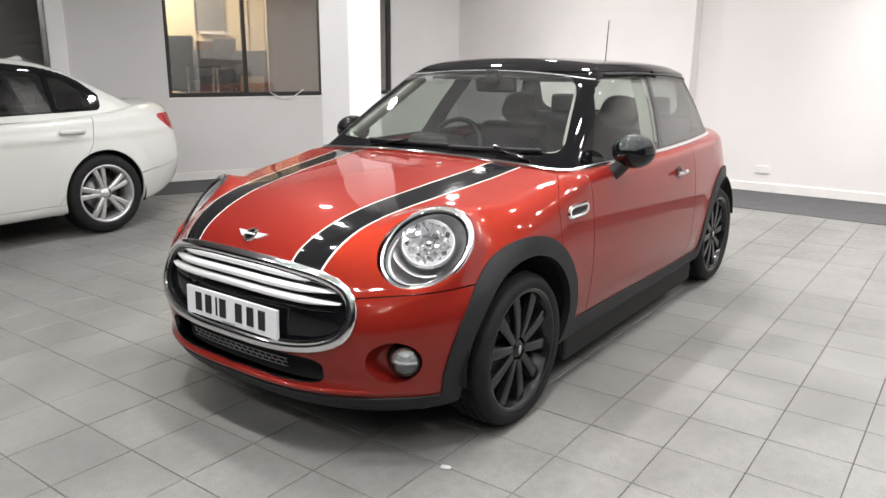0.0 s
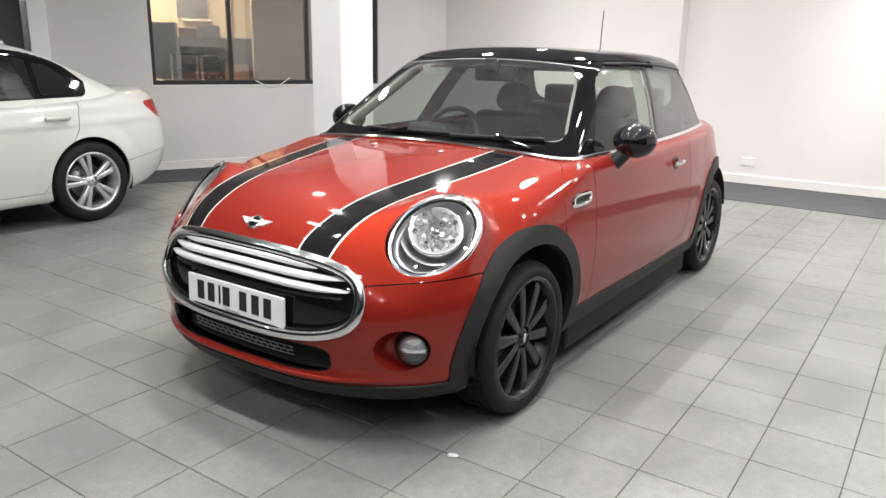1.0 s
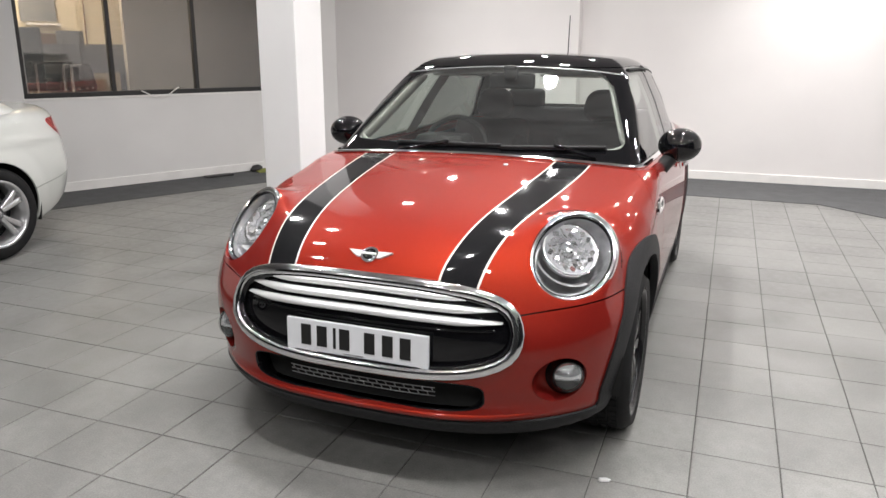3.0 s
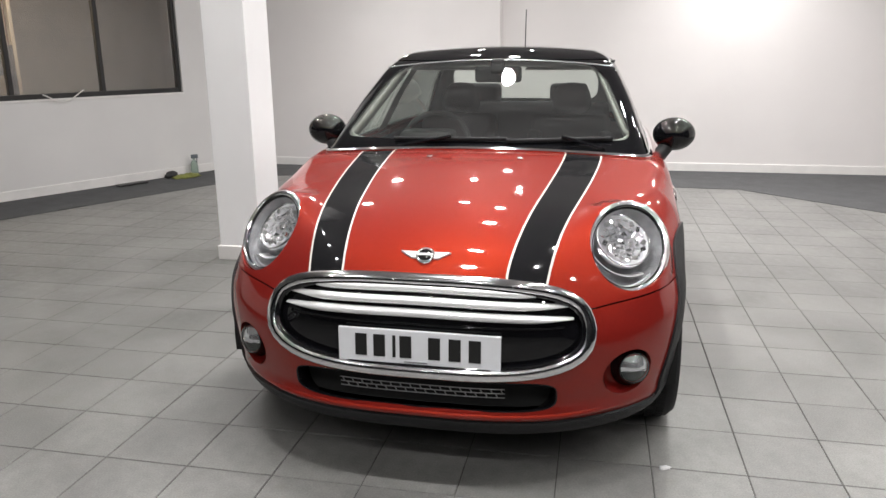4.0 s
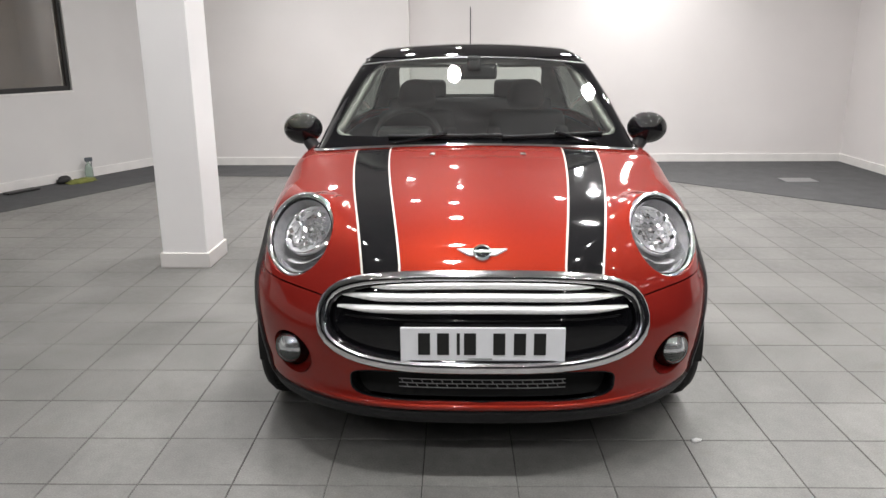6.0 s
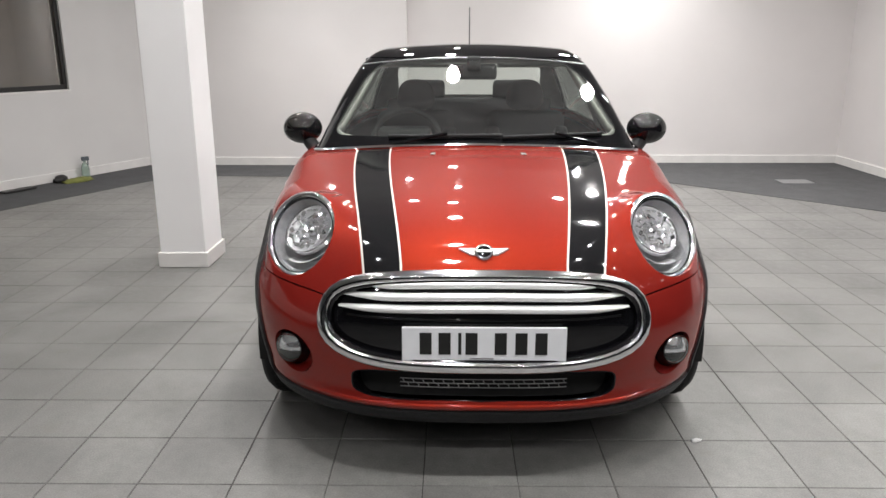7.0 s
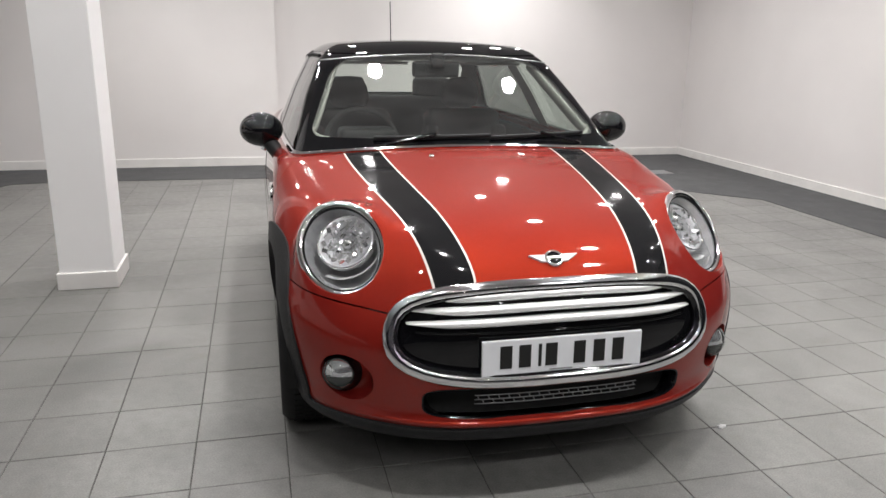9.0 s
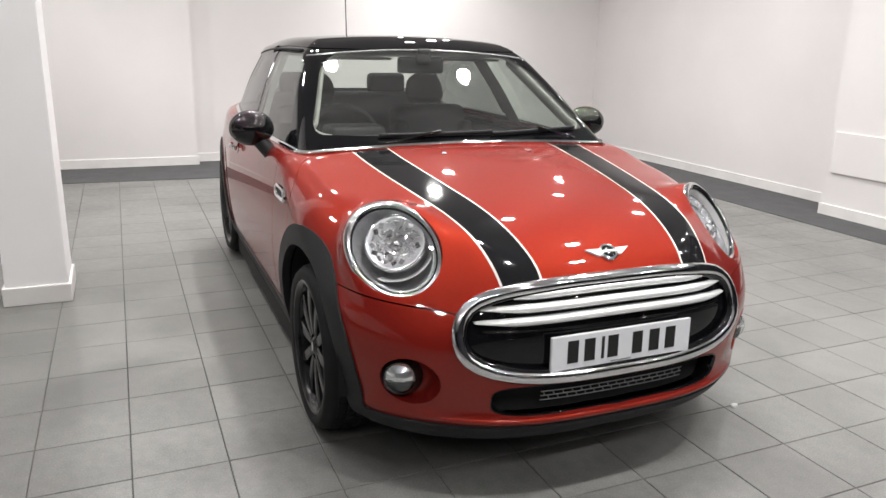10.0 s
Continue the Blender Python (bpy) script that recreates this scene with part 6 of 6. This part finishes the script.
def office_chair(x, y, turn, tall=1.18):
    root = empty("office_chair")
    part("seat", boxed(-0.25, 0.25, -0.24, 0.24, 0.43, 0.51, 0.03, 3), M["office_chair"], root, "", True)
    bm = boxed(-0.24, 0.24, 0.20, 0.27, 0.55, tall, 0.03, 3)
    for q in bm.verts:
        q.co.y -= 0.25 * q.co.x**2 * 2
    part("backrest", bm, M["office_chair"], root, "", True)
    for sx in (-1, 1):
        part("armrest", boxed(sx * 0.28 - 0.025, sx * 0.28 + 0.025, -0.16, 0.18, 0.66, 0.69, 0.01, 2), M["frame_black"], root)
    part("stem", boxed(-0.025, 0.025, -0.025, 0.025, 0.06, 0.43, 0.01), M["frame_black"], root)
    for k in range(5):
        part("foot", boxed(0.0, 0.28, -0.02, 0.02, 0.02, 0.06, 0.008, 1, Matrix.Rotation(radians(72 * k), 4, "Z")), M["frame_black"], root)
    root.matrix_world = SLANT @ pose(x, y, 0.45, 0, 0, turn)
    return tagged(root, "grey upholstered office chair behind the glass", "chair", "office chairs")


office_chair(3.62, 0.72, 25, 1.22)
desk = empty("desk")
part("desktop", boxed(2.05, 3.40, 1.38, 2.05, 1.17, 1.20, 0.005), M["office_dark"], desk)
part("screen_panel", boxed(2.05, 3.38, 1.35, 1.38, 1.17, 1.505, 0.004), M["desk_screen"], desk, "grey fabric desk screen")
part("front_panel", boxed(2.30, 2.62, 1.37, 1.39, 0.86, 1.17, 0.003), M["blond_wood"], desk, "pale wooden front panel")
part("modesty_panel", boxed(2.06, 3.36, 1.62, 1.64, 0.50, 1.17, 0.003), M["office_dark"], desk)
for x in (2.12, 3.32):
    part("leg", boxed(x - 0.03, x + 0.03, 1.70, 1.76, 0.45, 1.17, 0.004), M["frame_black"], desk)
slant(tagged(desk, "grey office desk with a low fabric screen", "desk"))


def monitor(name, x, y, turn, w, h, material, label):
    root = empty(name)
    part("display", boxed(-w / 2, w / 2, -0.015, 0.015, 0.10, 0.10 + h, 0.006, 2), material, root)
    part("stand", boxed(-0.02, 0.02, 0.0, 0.03, 0.0, 0.16, 0.004), M["frame_black"], root)
    part("base", boxed(-0.10, 0.10, -0.07, 0.09, 0.0, 0.012, 0.004), M["frame_black"], root)
    root.matrix_world = SLANT @ pose(x, y, 1.20, 0, 0, turn)
    return tagged(root, label, "monitor")


monitor("monitor", 2.76, 1.60, 20, 0.30, 0.36, M["desk_screen"], "grey computer monitor on the office desk")
monitor("monitor", 2.92, 1.92, -8, 0.34, 0.33, M["wood"], "brown-backed monitor on the office desk")

side_table = empty("side_table")
part("tabletop", boxed(3.02, 3.46, 0.72, 1.06, 1.285, 1.31, 0.005), M["frame_black"], side_table)
for x in (3.06, 3.42):
    for y in (0.76, 1.02):
        part("leg", boxed(x - 0.013, x + 0.013, y - 0.013, y + 0.013, 0.45, 1.285, 0.003), M["satin_chrome"], side_table)
slant(tagged(side_table, "small dark table with slim metal legs", "table"))

case = empty("equipment_case")
bm = boxed(2.72, 3.06, 0.95, 1.25, 0.98, 1.28, 0.05, 4)
for q in bm.verts:
    if q.co.z > 1.1:
        q.co.x = 2.89 + (q.co.x - 2.89) * 0.72
part("hood", bm, M["frame_black"], case, "", True)
part("chest", boxed(2.70, 3.34, 0.92, 1.28, 0.45, 0.98, 0.02, 2), M["maroon"], case, "dark maroon chest")
for x in (2.80, 2.86, 2.95):
    part("clasp", boxed(x - 0.014, x + 0.014, 0.905, 0.925, 1.0, 1.03, 0.004), M["chrome"], case)
slant(tagged(case, "black hooded machine on a dark maroon chest", "machine"))

board = empty("wall_board")
part("panel", boxed(2.37, 2.82, 3.262, 3.295, 1.82, 2.75, 0.004), M["desk_screen"], board)
part("ledge", boxed(2.33, 2.76, 3.22, 3.295, 1.765, 1.80, 0.004), M["skirting"], board)
part("label_strip", boxed(2.43, 2.55, 3.255, 3.265, 1.87, 1.92, 0.002), M["office_dark"], board)
slant(tagged(board, "grey framed board with a ledge on the office wall", "notice board"))
for x in (1.42, 1.99):
    slant(structure(part("trim", boxed(x - 0.008, x + 0.008, 3.285, 3.30, 0.45, WALL_H), M["wood"]), "thin joint strip on the office wall", "trim"))

# ---------------------------------------------------------------- small things along the walls
socket = empty("wall_socket")
part("plate", boxed(-0.073, 0.073, -0.012, 0, -0.043, 0.043, 0.004), M["skirting"], socket)
for x in (-0.035, 0.035):
    part("switch", boxed(x - 0.008, x + 0.008, -0.016, -0.011, 0.012, 0.032, 0.001), M["plate"], socket)
    part("outlet", boxed(x - 0.016, x + 0.016, -0.0135, -0.0115, -0.03, 0.004, 0.001), M["plate"], socket)
socket.matrix_world = pose(0.18, RECESS_Y, 0.25)
tagged(socket, "white double wall socket", "wall socket")

bottle = empty("spray_bottle")
v, f = lathe([(0.001, 0.0), (0.038, 0.0), (0.042, 0.01), (0.042, 0.11), (0.03, 0.15), (0.014, 0.17), (0.014, 0.19)], 28, "z")
link_mesh("bottle_body", v, f, M["bottle"], bottle, "clear pale green bottle")
part("spray_head", boxed(-0.05, 0.03, -0.014, 0.014, 0.19, 0.235, 0.008), M["office_dark"], bottle)
part("trigger", boxed(-0.04, -0.03, -0.006, 0.006, 0.14, 0.195, 0.003), M["office_dark"], bottle)
bottle.matrix_world = SLANT @ pose(1.01, -0.10, 0.005, 0, 0, 20)
tagged(bottle, "pale green spray bottle standing by the skirting", "spray bottle")
cloth = bmesh.new()
bmesh.ops.create_icosphere(cloth, subdivisions=3, radius=1)
for q in cloth.verts:
    w = 1 + 0.35 * noise.noise(q.co * 2.3)
    q.co = Vector((q.co.x * 0.17 * w, q.co.y * 0.085 * w, max(q.co.z, -0.1) * 0.04 * w + 0.004))
o = part("cloth", cloth, M["cloth"], None, "", True)
o.matrix_world = SLANT @ pose(1.20, -0.22, 0.006)
tagged(o, "crumpled yellow-green cleaning cloth on the carpet", "cloth")
brush = bmesh.new()
bmesh.ops.create_icosphere(brush, subdivisions=3, radius=1)
for q in brush.verts:
    w = 1 + 0.25 * noise.noise(q.co * 2.9 + Vector((3, 1, 0)))
    q.co = Vector((q.co.x * 0.085 * w, q.co.y * 0.06 * w, max(q.co.z, -0.4) * 0.055 * w + 0.022))
o = part("sponge", brush, M["frame_black"], None, "", True)
o.matrix_world = SLANT @ pose(1.33, -0.10, 0.006)
tagged(o, "dark sponge lying by the skirting", "sponge")
o = part("floor_mat_strip", boxed(-0.17, 0.17, -0.05, 0.05, 0.006, 0.028, 0.008, 2), M["frame_black"])
o.matrix_world = SLANT @ pose(1.86, -0.16, 0)
tagged(o, "flat black tray lying by the skirting", "tray")
cv = np.linspace(0, 1, 24)
pts = np.stack([2.62 - 0.42 * cv, np.full(24, -0.035), SILL + 0.06 - 0.09 * np.sin(np.pi * cv) ** 1.2 + 0.03 * (cv - 0.5)], 1)
v, f = sweep(pts, np.tile((0, -1.0, 0), (24, 1)), ring(0.006, 8), False)
o = link_mesh("cable", v, f, M["skirting"])
o.matrix_world = SLANT
tagged(o, "loose white cable hanging over the window sill", "cable")

scrap = bmesh.new()
bmesh.ops.create_icosphere(scrap, subdivisions=3, radius=1)
for q in scrap.verts:
    w = 1 + 0.45 * noise.noise(q.co * 2.6 + Vector((7, 2, 1)))
    q.co = Vector((q.co.x * 0.020 * w, q.co.y * 0.012 * w, max(q.co.z, -0.2) * 0.007 * w + 0.002))
o = part("paper_scrap", scrap, M["screen_grey"], None, "", True)
o.matrix_world = pose(0.785, -0.455, 0, 0, 0, 15)
tagged(o, "small crumpled white scrap lying on the tiles", "scrap")

lay_tiles()
